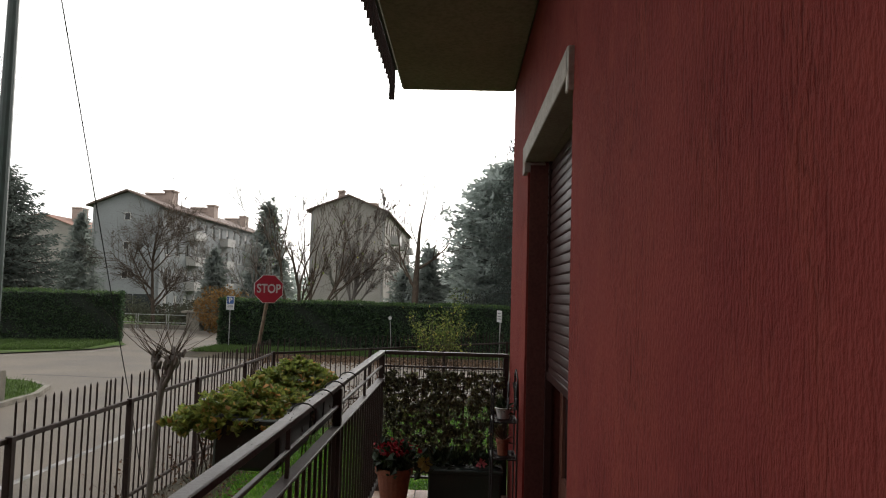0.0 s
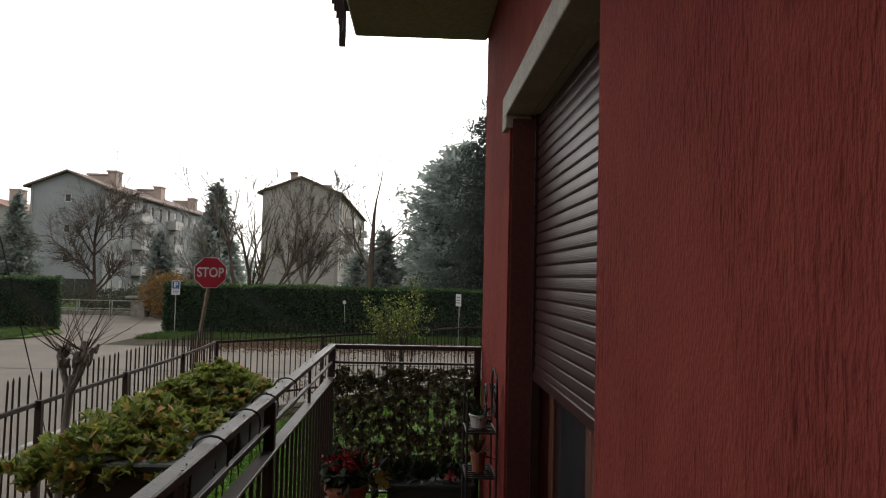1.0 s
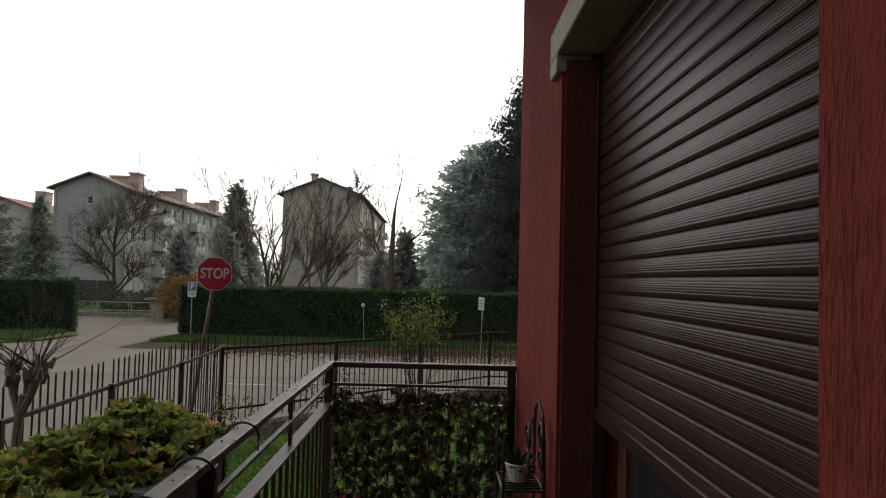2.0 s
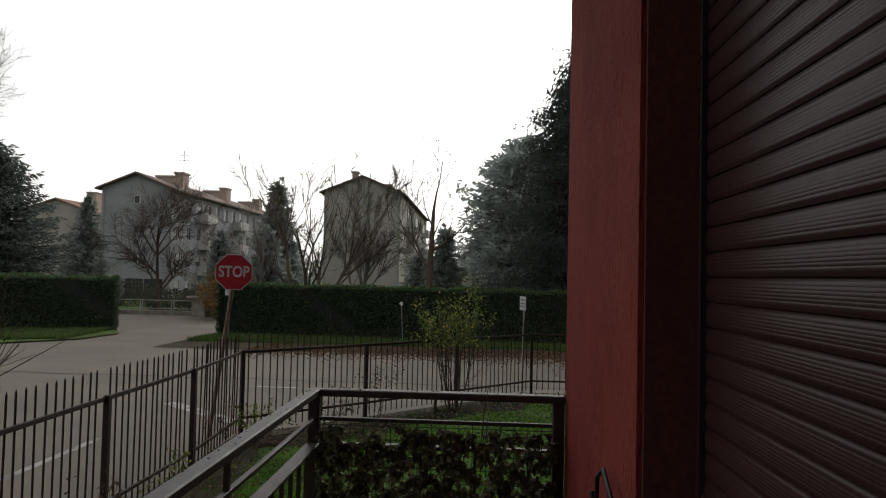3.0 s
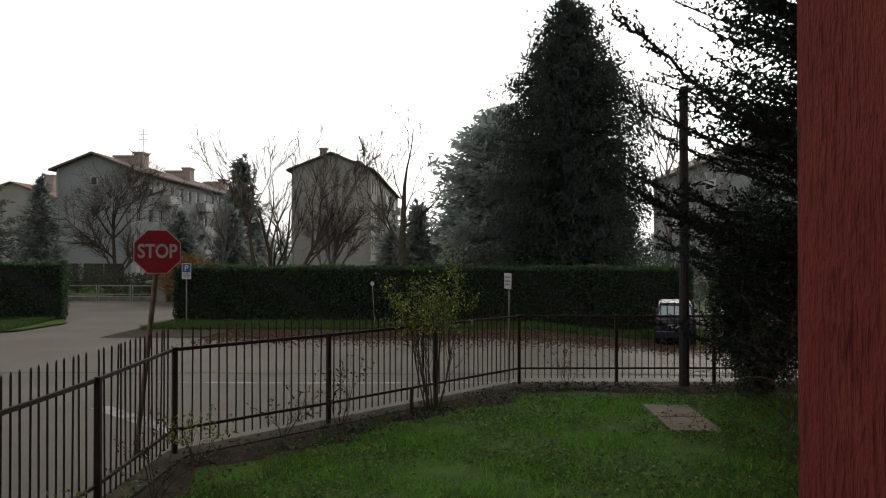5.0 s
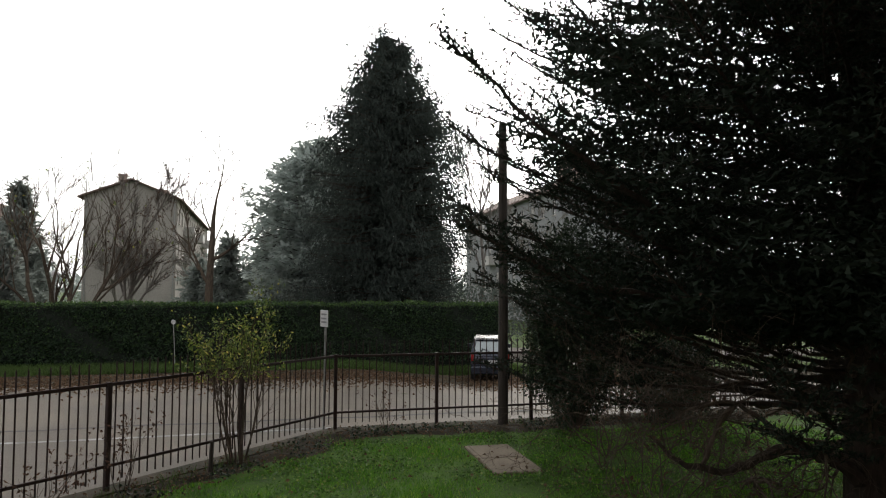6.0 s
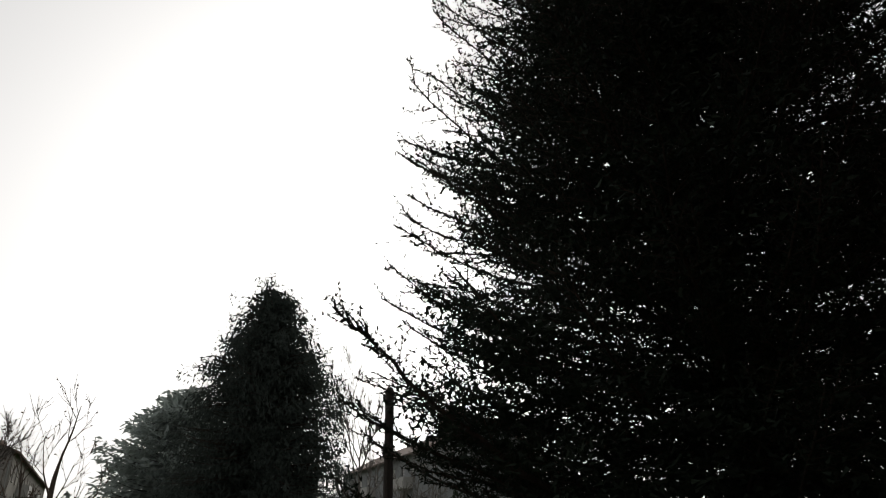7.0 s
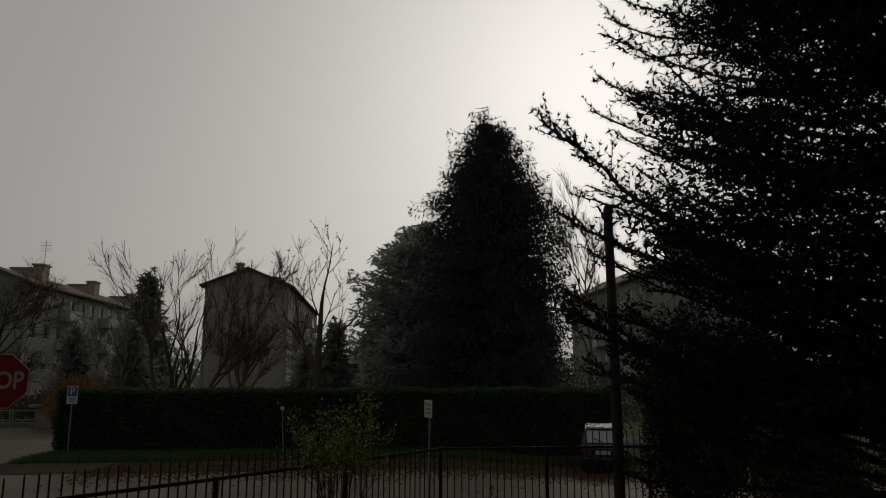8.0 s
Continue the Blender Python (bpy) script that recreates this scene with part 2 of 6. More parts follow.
M["roofred"] = mat("terracotta_roof_tile", (0.40, 0.22, 0.16), (0.30, 0.16, 0.12), 0.9, scale=2, bump=0.5, fine=14)
M["brickchim"] = mat("pale_brick_chimney", (0.50, 0.39, 0.33), (0.42, 0.32, 0.27), 0.9, scale=3, bump=0.3)
M["shutterwhite"] = mat("pale_blind", (0.62, 0.60, 0.56), (0.5, 0.48, 0.45), 0.7, mode="object", bump=0.05)
M["glassdark"] = mat("dark_window_glass", (0.05, 0.055, 0.06), rough=0.12, bump=0, spec=0.6)
M["carpaint"] = mat("dark_blue_car_paint", (0.022, 0.028, 0.045), (0.02, 0.025, 0.04), 0.28, metal=0.2, bump=0, spec=0.6)
M["carwhite"] = mat("white_car_paint", (0.70, 0.70, 0.70), (0.66, 0.66, 0.66), 0.3, bump=0, spec=0.6)
# Pale and half metal: brightness seen through the car is put into the glass.
M["carglass"] = mat("car_glass", (0.42, 0.46, 0.46), (0.38, 0.42, 0.42), rough=0.1, metal=0.5, bump=0, spec=1.0)
M["rubber"] = mat("tyre_rubber", (0.02, 0.02, 0.02), rough=0.85, bump=0.1)
M["redlens"] = mat("red_lamp_lens", (0.35, 0.02, 0.02), rough=0.2, bump=0, spec=0.6)
M["cable"] = mat("black_cable", (0.025, 0.025, 0.025), rough=0.6, bump=0)


# ---- mesh building ----
class Geo:
    def __init__(self):
        self.v, self.q, self.t, self.n = [], [], [], 0

    def add(self, verts, quads=None, tris=None):
        verts = np.asarray(verts, float).reshape(-1, 3)
        self.v.append(verts)
        if quads is not None and len(quads):
            self.q.append(np.asarray(quads, int).reshape(-1, 4) + self.n)
        if tris is not None and len(tris):
            self.t.append(np.asarray(tris, int).reshape(-1, 3) + self.n)
        self.n += len(verts)
        return self

    def box(self, x0, x1, y0, y1, z0, z1, b=0.0, m=None):
        """A box; b: the width of its chamfered edges."""
        bm = bmesh.new()
        bmesh.ops.create_cube(bm, size=1)
        for v in bm.verts:
            v.co = Vector(((x0 + x1) / 2 + v.co.x * (x1 - x0), (y0 + y1) / 2 + v.co.y * (y1 - y0), (z0 + z1) / 2 + v.co.z * (z1 - z0)))
        if b > 0:
            bmesh.ops.bevel(bm, geom=bm.edges[:], offset=b, segments=1, affect="EDGES", clamp_overlap=True)
        return self.bm(bm, m)

    def bm(self, bm, m=None):
        if m is not None:
            bm.transform(m)
        bm.verts.index_update()
        q = [[v.index for v in f.verts] for f in bm.faces if len(f.verts) == 4]
        bmesh.ops.triangulate(bm, faces=[f for f in bm.faces if len(f.verts) > 4])
        t = [[v.index for v in f.verts] for f in bm.faces if len(f.verts) == 3]
        self.add([v.co[:] for v in bm.verts], q, t)
        bm.free()
        return self

    def tube(self, pts, radii, n=6, cap=True):
        pts = np.asarray(pts, float)
        k = len(pts)
        radii = np.broadcast_to(np.asarray(radii, float), (k,))
        tan = np.gradient(pts, axis=0)
        tan /= np.linalg.norm(tan, axis=1)[:, None] + 1e-9
        ref = np.array([0.0, 0, 1]) if abs(tan[0][2]) < 0.9 else np.array([1.0, 0, 0])
        u = np.cross(tan, ref)
        u /= np.linalg.norm(u, axis=1)[:, None] + 1e-9
        w = np.cross(tan, u)
        a = np.arange(n) * 2 * np.pi / n
        ring = pts[:, None] + radii[:, None, None] * (np.cos(a)[None, :, None] * u[:, None] + np.sin(a)[None, :, None] * w[:, None])
        i = np.arange(k - 1)[:, None] * n
        j = np.arange(n)[None]
        j2 = (j + 1) % n
        quads = np.stack([i + j, i + j2, i + n + j2, i + n + j], -1).reshape(-1, 4)
        tris = []
        if cap:
            tris = [[0, m + 1, m] for m in range(1, n - 1)] + [[(k - 1) * n, (k - 1) * n + m, (k - 1) * n + m + 1] for m in range(1, n - 1)]
        return self.add(ring.reshape(-1, 3), quads, tris)

    def lathe(self, prof, n=16, at=(0, 0, 0)):
        prof = np.asarray(prof, float)
        a = np.arange(n) * 2 * np.pi / n
        ring = np.stack([prof[:, None, 0] * np.cos(a), prof[:, None, 0] * np.sin(a), np.repeat(prof[:, 1:2], n, 1)], -1) + np.asarray(at)
        k = len(prof)
        i = np.arange(k - 1)[:, None] * n
        j = np.arange(n)[None]
        j2 = (j + 1) % n
        return self.add(ring.reshape(-1, 3), np.stack([i + j, i + j2, i + n + j2, i + n + j], -1).reshape(-1, 4))

    def leaves(self, c, along, length, width, rng, fold=0.25):
        """Leaf blades: at each centre a folded diamond that points along."""
        c, along = np.asarray(c, float), np.asarray(along, float)
        n = len(c)
        along = along / (np.linalg.norm(along, axis=1)[:, None] + 1e-9)
        side = np.cross(along, rng.normal(size=(n, 3)))
        side /= np.linalg.norm(side, axis=1)[:, None] + 1e-9
        up = np.cross(along, side)
        length = np.broadcast_to(np.asarray(length, float), (n,))[:, None]
        width = np.broadcast_to(np.asarray(width, float), (n,))[:, None]
        base, tip = c, c + along * length
        mid = c + along * length * 0.5
        v = np.stack([base, mid + side * width / 2 + up * width * fold, tip, mid - side * width / 2 + up * width * fold], 1)
        f = np.arange(n)[:, None] * 4 + np.array([0, 1, 2, 3])[None]
        t = np.concatenate([f[:, [0, 1, 2]], f[:, [0, 2, 3]]])
        return self.add(v.reshape(-1, 3), None, t)

    def needles(self, c, along, length, width, rng):
        """Needle sprays: at each centre one slim pointed blade."""
        n = len(c)
        along = along / (np.linalg.norm(along, axis=1)[:, None] + 1e-9)
        side = np.cross(along, rng.normal(size=(n, 3)))
        side *= (width / 2 / (np.linalg.norm(side, axis=1) + 1e-9))[:, None]
        v = np.stack([c - side, c + side, c + along * length[:, None]], 1)
        return self.add(v.reshape(-1, 3), None, np.arange(3 * n).reshape(-1, 3))

    def mesh(self, name, material, smooth=False):
        v = np.concatenate(self.v) if self.v else np.zeros((0, 3))
        q = np.concatenate(self.q) if self.q else np.zeros((0, 4), int)
        t = np.concatenate(self.t) if self.t else np.zeros((0, 3), int)
        me = bpy.data.meshes.new(name)
        me.vertices.add(len(v))
        me.vertices.foreach_set("co", v.astype(np.float32).ravel())
        me.loops.add(q.size + t.size)
        me.loops.foreach_set("vertex_index", np.concatenate([q.ravel(), t.ravel()]).astype(np.int32))
        me.polygons.add(len(q) + len(t))
        starts = np.concatenate([np.arange(len(q)) * 4, q.size + np.arange(len(t)) * 3]).astype(np.int32)
        me.polygons.foreach_set("loop_start", starts)
        me.update(calc_edges=True)
        me.validate()
        me.materials.append(material)
        me.polygons.foreach_set("use_smooth", np.full(len(me.polygons), smooth))
        return me


def thing(name, label, category, at=(0, 0, 0), yaw=0.0, group="", kind=""):
    ob = new(name)
    ob.matrix_world = pose(*at, 0, 0, yaw)
    return tagged(ob, label, category, group, kind)


def part(name, geo, material, parent, label="", smooth=False, kind=""):
    me = geo if isinstance(geo, bpy.types.Mesh) else geo.mesh(name, material, smooth)
    ob = new(name, me)
    ob.parent = parent
    return tagged(ob, label, kind=kind)


def solid(name, geo, material, label, category, kind="", smooth=False, group=""):
    return tagged(new(name, geo.mesh(name, material, smooth)), label, category, group, kind)


def arr(n, a):
    return np.arange(n) * a


def gz(x, y):
    """The height of the road: it falls gently away from the garden."""
    z = -0.05 - 0.017 * (min(max(y, 8), 46) - 8)
    sx, sy = min(max((x - 2) / 4, 0), 1), min(max((y - 13) / 7, 0), 1)
    return z - 0.32 * sx * sx * (3 - 2 * sx) * sy * sy * (3 - 2 * sy)


# ---- ground, road and verges ----
def sheet(name, outline, lift, material, label, category, res=1.0, flat=None):
    """A ground sheet inside a convex-ish outline, laid on the slope."""
    bm = bmesh.new()
    f = bm.faces.new([bm.verts.new((x, y, 0)) for x, y in outline])
    if f.normal.z < 0:
        f.normal_flip()
    bmesh.ops.triangulate(bm, faces=[f])
    xs, ys = [p[0] for p in outline], [p[1] for p in outline]
    for axis, lo, hi in ((0, min(xs), max(xs)), (1, min(ys), max(ys))):
        c = math.ceil(max(lo, -24 if axis == 0 else 6) / res) * res
        while c < min(hi, 16 if axis == 0 else 46):
            co, no = ((c, 0, 0), (1, 0, 0)) if axis == 0 else ((0, c, 0), (0, 1, 0))
            bmesh.ops.bisect_plane(bm, geom=bm.verts[:] + bm.edges[:] + bm.faces[:], plane_co=co, plane_no=no)
            c += res
    for v in bm.verts:
        v.co.z = (gz(v.co.x, v.co.y) if flat is None else flat) + lift
    bmesh.ops.recalc_face_normals(bm, faces=bm.faces[:])
    if sum(f.normal.z for f in bm.faces) < 0:
        bmesh.ops.reverse_faces(bm, faces=bm.faces[:])
    me = bpy.data.meshes.new(name)
    bm.to_mesh(me)
    bm.free()
    me.materials.append(material)
    return tagged(new(name, me), label, category, kind="structure")


sheet("ground", [(-1500, -1500), (1500, -1500), (1500, 1500), (-1500, 1500)], -0.03, M["soil"], "grassy soil plain reaching the misty distance", "ground", 2.0)
sheet("road", [(-60, -30), (60, -30), (60, 20.6), (9, 20.4), (-11.2, 20.3), (-11.6, 26), (-13, 46), (-26, 46), (-16.2, 27), (-60, 19)], 0.0, M["asphalt"], "worn grey asphalt street and junction", "road", 2.0)
sheet("verge", [(-11.2, 20.3), (40, 20.3), (40, 23.2), (-11.4, 23.2)], 0.012, M["earth"], "brown leaf-strewn earth verge by the road", "verge", 2.0)
sheet("verge", [(-11.4, 23.2), (40, 23.2), (40, 27.5), (-11.6, 27.5)], 0.03, M["soil"], "grass verge under the clipped hedge", "verge", 2.0)
sheet("verge", [(-60, 8), (-16.7, 18.9), (-14.9, 22.4), (-15.0, 25.4), (-16.4, 27.6), (-60, 30)], 0.05, M["soil"], "grass verge in front of the hedge", "verge", 2.0)
sheet("verge", [(-60, -25), (-9.15, -25), (-9.1, 8), (-9.3, 9.5), (-9.8, 10.7), (-10.7, 11.5), (-12.2, 12.0), (-60, 13.5)], 0.08, M["soil"], "rounded grass corner beside the junction", "verge", 2.0)
sheet("lawn", [(-3.45, -12), (-1.05, -12), (-1.05, 0.02), (0, 0.02), (16, 0.02), (16, 11.3), (0.78, 11.22), (-2.0, 8.3), (-3.4, 6.9)], 0.0, M["turf"], "damp green garden lawn", "lawn", 1.0, flat=-0.02)

# white road markings
def line(pts, w, label, paint="paintline"):
    g = Geo()
    p = np.array(pts, float)
    d = np.gradient(p, axis=0)
    d /= np.linalg.norm(d, axis=1)[:, None]
    s = np.stack([-d[:, 1], d[:, 0]], 1) * w / 2
    a, b = p + s, p - s
    v = [(x, y, gz(x, y) + 0.006) for x, y in a] + [(x, y, gz(x, y) + 0.006) for x, y in b]
    k = len(p)
    g.add(v, [[i, i + k, i + k + 1, i + 1] for i in range(k - 1)])
    solid("road_marking" if paint == "paintline" else "road_seam", g, M[paint], label, "road marking" if paint == "paintline" else "seam", "structure")


line([(-6.0 + 0.5 * i, 12.25 - 0.05 * math.sin(i / 3)) for i in range(20)], 0.14, "worn white line along the street")
M["tar"] = mat("dark_tar_seam", (0.075, 0.066, 0.056), (0.05, 0.045, 0.04), 0.8, scale=3, bump=0.3)
line([(-12.0 + 0.6 * i, 13.35 + 0.06 * math.sin(i * 1.3) + 0.03 * math.sin(i * 3.7)) for i in range(42)], 0.13, "dark tar seam along the street", "tar")
line([(-5.9 + 0.3 * i, 9.9 - 0.26 * i) for i in range(7)], 0.28, "worn white stop line at the junction")
line([(-5.6, -6 + i) for i in range(14)], 0.11, "worn white line along the side street")

# low kerb under the garden fence
FENCE = [(-3.56, -7.4), (-3.55, -5.6), (-3.54, -3.8), (-3.53, -2.0), (-3.53, -0.2), (-3.53, 1.6), (-3.53, 3.34), (-3.51, 5.14), (-3.61, 7.07), (-2.1, 8.52), (-0.69, 9.98), (0.75, 11.45), (2.47, 11.49), (4.2, 11.53), (6.0, 11.57), (7.8, 11.6), (9.6, 11.64), (11.4, 11.68), (13.2, 11.7)]
FZ = 0.03
g = Geo()
poly = [FENCE[0], FENCE[8], FENCE[11], FENCE[-1]]


def offset_line(pts, d):
    out = []
    for i, p in enumerate(pts):
        a = Vector(pts[max(i - 1, 0)])
        b = Vector(pts[min(i + 1, len(pts) - 1)])
        t1 = (Vector(p) - a).normalized() if i else (b - Vector(p)).normalized()
        t2 = (b - Vector(p)).normalized() if i < len(pts) - 1 else t1
        n1, n2 = Vector((-t1.y, t1.x)), Vector((-t2.y, t2.x))
        m = (n1 + n2).normalized()
        out.append(tuple(Vector(p) + m * d / max(0.3, m.dot(n1))))
    return out


inner, outer = offset_line(poly, -0.14), offset_line(poly, 0.1)
k = len(poly)
v = [(x, y, -0.3) for x, y in inner] + [(x, y, FZ - 0.02) for x, y in inner] + [(x, y, FZ + 0.005) for x, y in outer] + [(x, y, -0.4) for x, y in outer]
g.add(v, [[r * k + i, r * k + i + 1, (r + 1) * k + i + 1, (r + 1) * k + i] for r in range(3) for i in range(k - 1)])
solid("kerb", g, M["mosskerb"], "low mossy concrete kerb under the garden fence", "kerb", "structure")
g = Geo()
crv = [(-9.15, -25), (-9.1, 8), (-9.3, 9.5), (-9.8, 10.7), (-10.7, 11.5), (-12.2, 12.0), (-40, 12.9)]
g.add([(x, y, gz(x, y) - 0.1) for x, y in offset_line(crv, -0.12)] + [(x, y, gz(x, y) + 0.09) for x, y in offset_line(crv, -0.12)] + [(x, y, gz(x, y) + 0.09) for x, y in crv], [[r * 7 + i, r * 7 + i + 1, (r + 1) * 7 + i + 1, (r + 1) * 7 + i] for r in range(2) for i in range(6)])
solid("kerb", g, M["concrete"], "rounded concrete kerb of the grass corner", "kerb", "structure")

# ---- the house ----
HX, HY0, HY1, HH = 0.0, -12.0, 0.0, 13.5
OY0, OY1, OZ0, OZ1 = -2.757, -1.157, 0.92, 3.13
FLOOR = 0.90
T = 0.32
g = Geo()
g.box(HX, HX + T, HY0, OY0, -0.3, HH).box(HX, HX + T, OY1, HY1, -0.3, HH)
g.box(HX, HX + T, OY0, OY1, OZ1, HH).box(HX, HX + T, OY0, OY1, -0.3, OZ0)
wall_w = solid("wall_west", g, M["plaster"], "dark red scratched plaster house wall", "wall", "structure")
solid("wall_north", Geo().box(HX + T, 12, HY1 - T, HY1, -0.3, HH), M["plaster"], "dark red scratched plaster house wall", "wall", "structure")
solid("wall_east", Geo().box(12 - T, 12, HY0, HY1 - T, -0.3, HH), M["plaster"], "red plaster wall closing the house", "wall", "structure")
solid("wall_south", Geo().box(HX + T, 12 - T, HY0, HY0 + T, -0.3, HH), M["plaster"], "red plaster wall closing the house", "wall", "structure")
solid("roof", Geo().box(HX - 0.5, 12.5, HY0 - 0.5, HY1 + 0.5, HH, HH + 0.25), M["roofred"], "flat eaves of the house roof", "roof", "structure")
# Unseen, added to keep the room behind the door dark.
solid("wall_inner", Geo().box(1.6, 1.7, -4, -0.5, 0.5, 3.8), M["reveal"], "added unseen dark brown-red wall behind the door", "wall", "structure")
g = Geo()
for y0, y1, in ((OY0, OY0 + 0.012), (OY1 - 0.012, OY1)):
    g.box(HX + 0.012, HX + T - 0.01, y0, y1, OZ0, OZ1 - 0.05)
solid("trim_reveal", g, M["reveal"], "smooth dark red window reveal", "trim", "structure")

# stone hood over the window, with an ear at either end
lint = thing("lintel", "pale stone lintel hood with short ears", "lintel", kind="structure")
part("hood", Geo().box(-0.022, 0.10, OY0 + 0.0, -1.03, 3.10, 3.205, 0.004), M["stone"], lint)
part("ear", Geo().box(-0.022, 0.10, OY0 - 0.02, OY0 + 0.03, 3.04, 3.20, 0.004), M["stone"], lint)
part("ear", Geo().box(-0.022, 0.10, OY1 - 0.005, -1.03, 3.04, 3.10, 0.004), M["stone"], lint)
part("underside", Geo().box(0.10, 0.31, OY0 + 0.012, OY1 - 0.012, 3.10, 3.14), M["stone"], lint)

# roller shutter, half lowered
shut = thing("roller_shutter", "dark brown roller shutter lowered over half the doorway", "roller shutter")
SX, PITCH, SB = 0.135, 0.050, 1.885
prof = []
for i in range(9):
    a = i / 8
    prof.append((-0.0075 * math.sin(math.pi * (0.04 + 0.92 * a)) ** 0.5, a * (PITCH - 0.0025)))
rib = []
for i, (px, pz) in enumerate(prof):
    rib.append((px, pz))
    if 1 < i < 7:
        rib += [(px + 0.0007, pz + 0.0008), (px + 0.0007, pz + 0.0016)]
rib += [(0.003, PITCH - 0.0022), (0.003, PITCH)]
g = Geo()
k = len(rib)
g.add([(x, OY0 + 0.02, z) for x, z in rib] + [(x, OY1 - 0.02, z) for x, z in rib], [[i, k + i, k + i + 1, i + 1] for i in range(k - 1)])
slat_me = g.mesh("slat", M["shutter"], True)
nsl = int((3.10 - SB - 0.03) / PITCH) + 1
for i in range(nsl):
    s = part("slat", slat_me, None, shut)
    s.location = (SX, 0, SB + 0.009 + i * PITCH)
part("bottom_bar", Geo().box(SX - 0.014, SX + 0.008, OY0 + 0.02, OY1 - 0.02, SB - 0.015, SB + 0.029, 0.003), M["shutter"], shut)
for y in (OY0 + 0.022, OY1 - 0.022):
    part("guide_rail", Geo().box(SX - 0.02, SX + 0.02, y - 0.009, y + 0.009, OZ0, 3.1, 0.002), M["shutter"], shut)

door = thing("french_door", "red-brown wooden French door behind the shutter", "door")
DX = 0.20
ym = (OY0 + OY1) / 2
for y0, y1 in ((OY0 + 0.02, ym), (ym, OY1 - 0.02)):
    leaf = part("door_leaf", Geo().box(DX, DX + 0.05, y0 + 0.002, y0 + 0.09, OZ0, 3.1, 0.004).box(DX, DX + 0.05, y1 - 0.09, y1 - 0.002, OZ0, 3.1, 0.004).box(DX, DX + 0.05, y0 + 0.09, y1 - 0.09, OZ0, 1.35, 0.004).box(DX, DX + 0.05, y0 + 0.09, y1 - 0.09, 3.0, 3.1, 0.004), M["doorwood"], door)
    part("pane", Geo().box(DX + 0.02, DX + 0.03, y0 + 0.09, y1 - 0.09, 1.35, 3.0), M["glassdark"], leaf)
part("handle", Geo().tube([(DX - 0.03, ym + 0.05, 1.95), (DX - 0.03, ym + 0.05, 1.83)], 0.009, 6).box(DX - 0.03, DX, ym + 0.043, ym + 0.057, 1.94, 1.955), M["iron"], door)

# Unseen, added to keep sky light from behind off the window reveal.
solid("wall_sky_block", Geo().box(-7.0, 0.0, -8.0, -7.6, -0.3, 14.6), M["plaster"], "added unseen red wall that blocks the sky behind the terrace", "wall", "structure")

# ---- balcony overhead ----
solid("balcony_slab", Geo().box(-0.85, 0.0, -7.6, 0.04, 3.86, 4.04, 0.012), M["soffit"], "beige painted concrete balcony slab overhead", "slab", "structure")
bal = thing("balcony_railing", "dark metal railing of the balcony overhead", "railing")
bar_me = Geo().box(-0.007, 0.007, -0.007, 0.007, 0, 1.15).mesh("baluster", M["railpaint"])
for i in range(70):
    b = part("baluster", bar_me, None, bal)
    b.location = (-0.905, -0.25 - 0.105 * i, 3.79)
part("corner_post", Geo().box(-0.93, -0.89, -0.16, -0.12, 3.735, 4.95, 0.004), M["railpaint"], bal)
part("top_rail", Geo().box(-0.935, -0.875, -7.6, -0.11, 4.93, 4.96, 0.004), M["railpaint"], bal)
part("foot_rail", Geo().box(-0.895, -0.853, -7.6, -0.14, 3.95, 3.97, 0.003), M["railpaint"], bal)

# ---- terrace ----
solid("terrace_slab", Geo().box(-1.02, 0.0, -7.6, 0.03, -0.3, FLOOR - 0.012), M["concrete"], "concrete terrace base", "slab", "structure")
floor = solid("floor", Geo().box(-1.02, 0.0, -7.6, 0.03, FLOOR - 0.012, FLOOR - 0.004), M["grout"], "terracotta tiled terrace floor", "floor", "structure")
tile_me = Geo().box(-0.162, 0.162, -0.162, 0.162, -0.008, 0.0, 0.002).mesh("tile", M["tile"])

# railing of the terrace
RX, RY, RZ = -0.93, -0.02, 1.905
rail = thing("terrace_railing", "dark brown painted metal terrace railing", "railing")
part("top_rail", Geo().box(RX - 0.025, RX + 0.020, -7.6, RY + 0.026, RZ - 0.026, RZ, 0.004), M["railpaint"], rail)
part("top_rail", Geo().box(RX + 0.020, -0.005, RY - 0.026, RY + 0.026, RZ - 0.026, RZ, 0.004), M["railpaint"], rail)
part("mid_bar", Geo().box(RX - 0.008, RX + 0.008, -7.6, RY - 0.02, RZ - 0.118, RZ - 0.104, 0.002), M["railpaint"], rail)
part("mid_bar", Geo().box(RX + 0.02, -0.03, RY - 0.008, RY + 0.008, RZ - 0.118, RZ - 0.104, 0.002), M["railpaint"], rail)
part("lower_rail", Geo().box(RX - 0.024, RX + 0.024, -7.6, RY + 0.024, RZ - 0.212, RZ - 0.198, 0.003), M["railpaint"], rail)
part("lower_rail", Geo().box(RX + 0.024, -0.03, RY - 0.02, RY + 0.02, RZ - 0.212, RZ - 0.198, 0.003), M["railpaint"], rail)
part("foot_rail", Geo().box(RX - 0.02, RX + 0.02, -7.6, RY + 0.02, 1.0, 1.014, 0.003), M["railpaint"], rail)
part("foot_rail", Geo().box(RX + 0.02, -0.03, RY - 0.02, RY + 0.02, 1.0, 1.014, 0.003), M["railpaint"], rail)
for x, y, w in ((RX, RY, 0.021), (-0.028, RY, 0.021), (RX, -1.86, 0.019), (RX, -3.72, 0.019), (RX, -5.6, 0.019)):
    part("post", Geo().box(x - w, x + w, y - w, y + w, FLOOR - 0.003, RZ - 0.026, 0.003), M["railpaint"], rail)
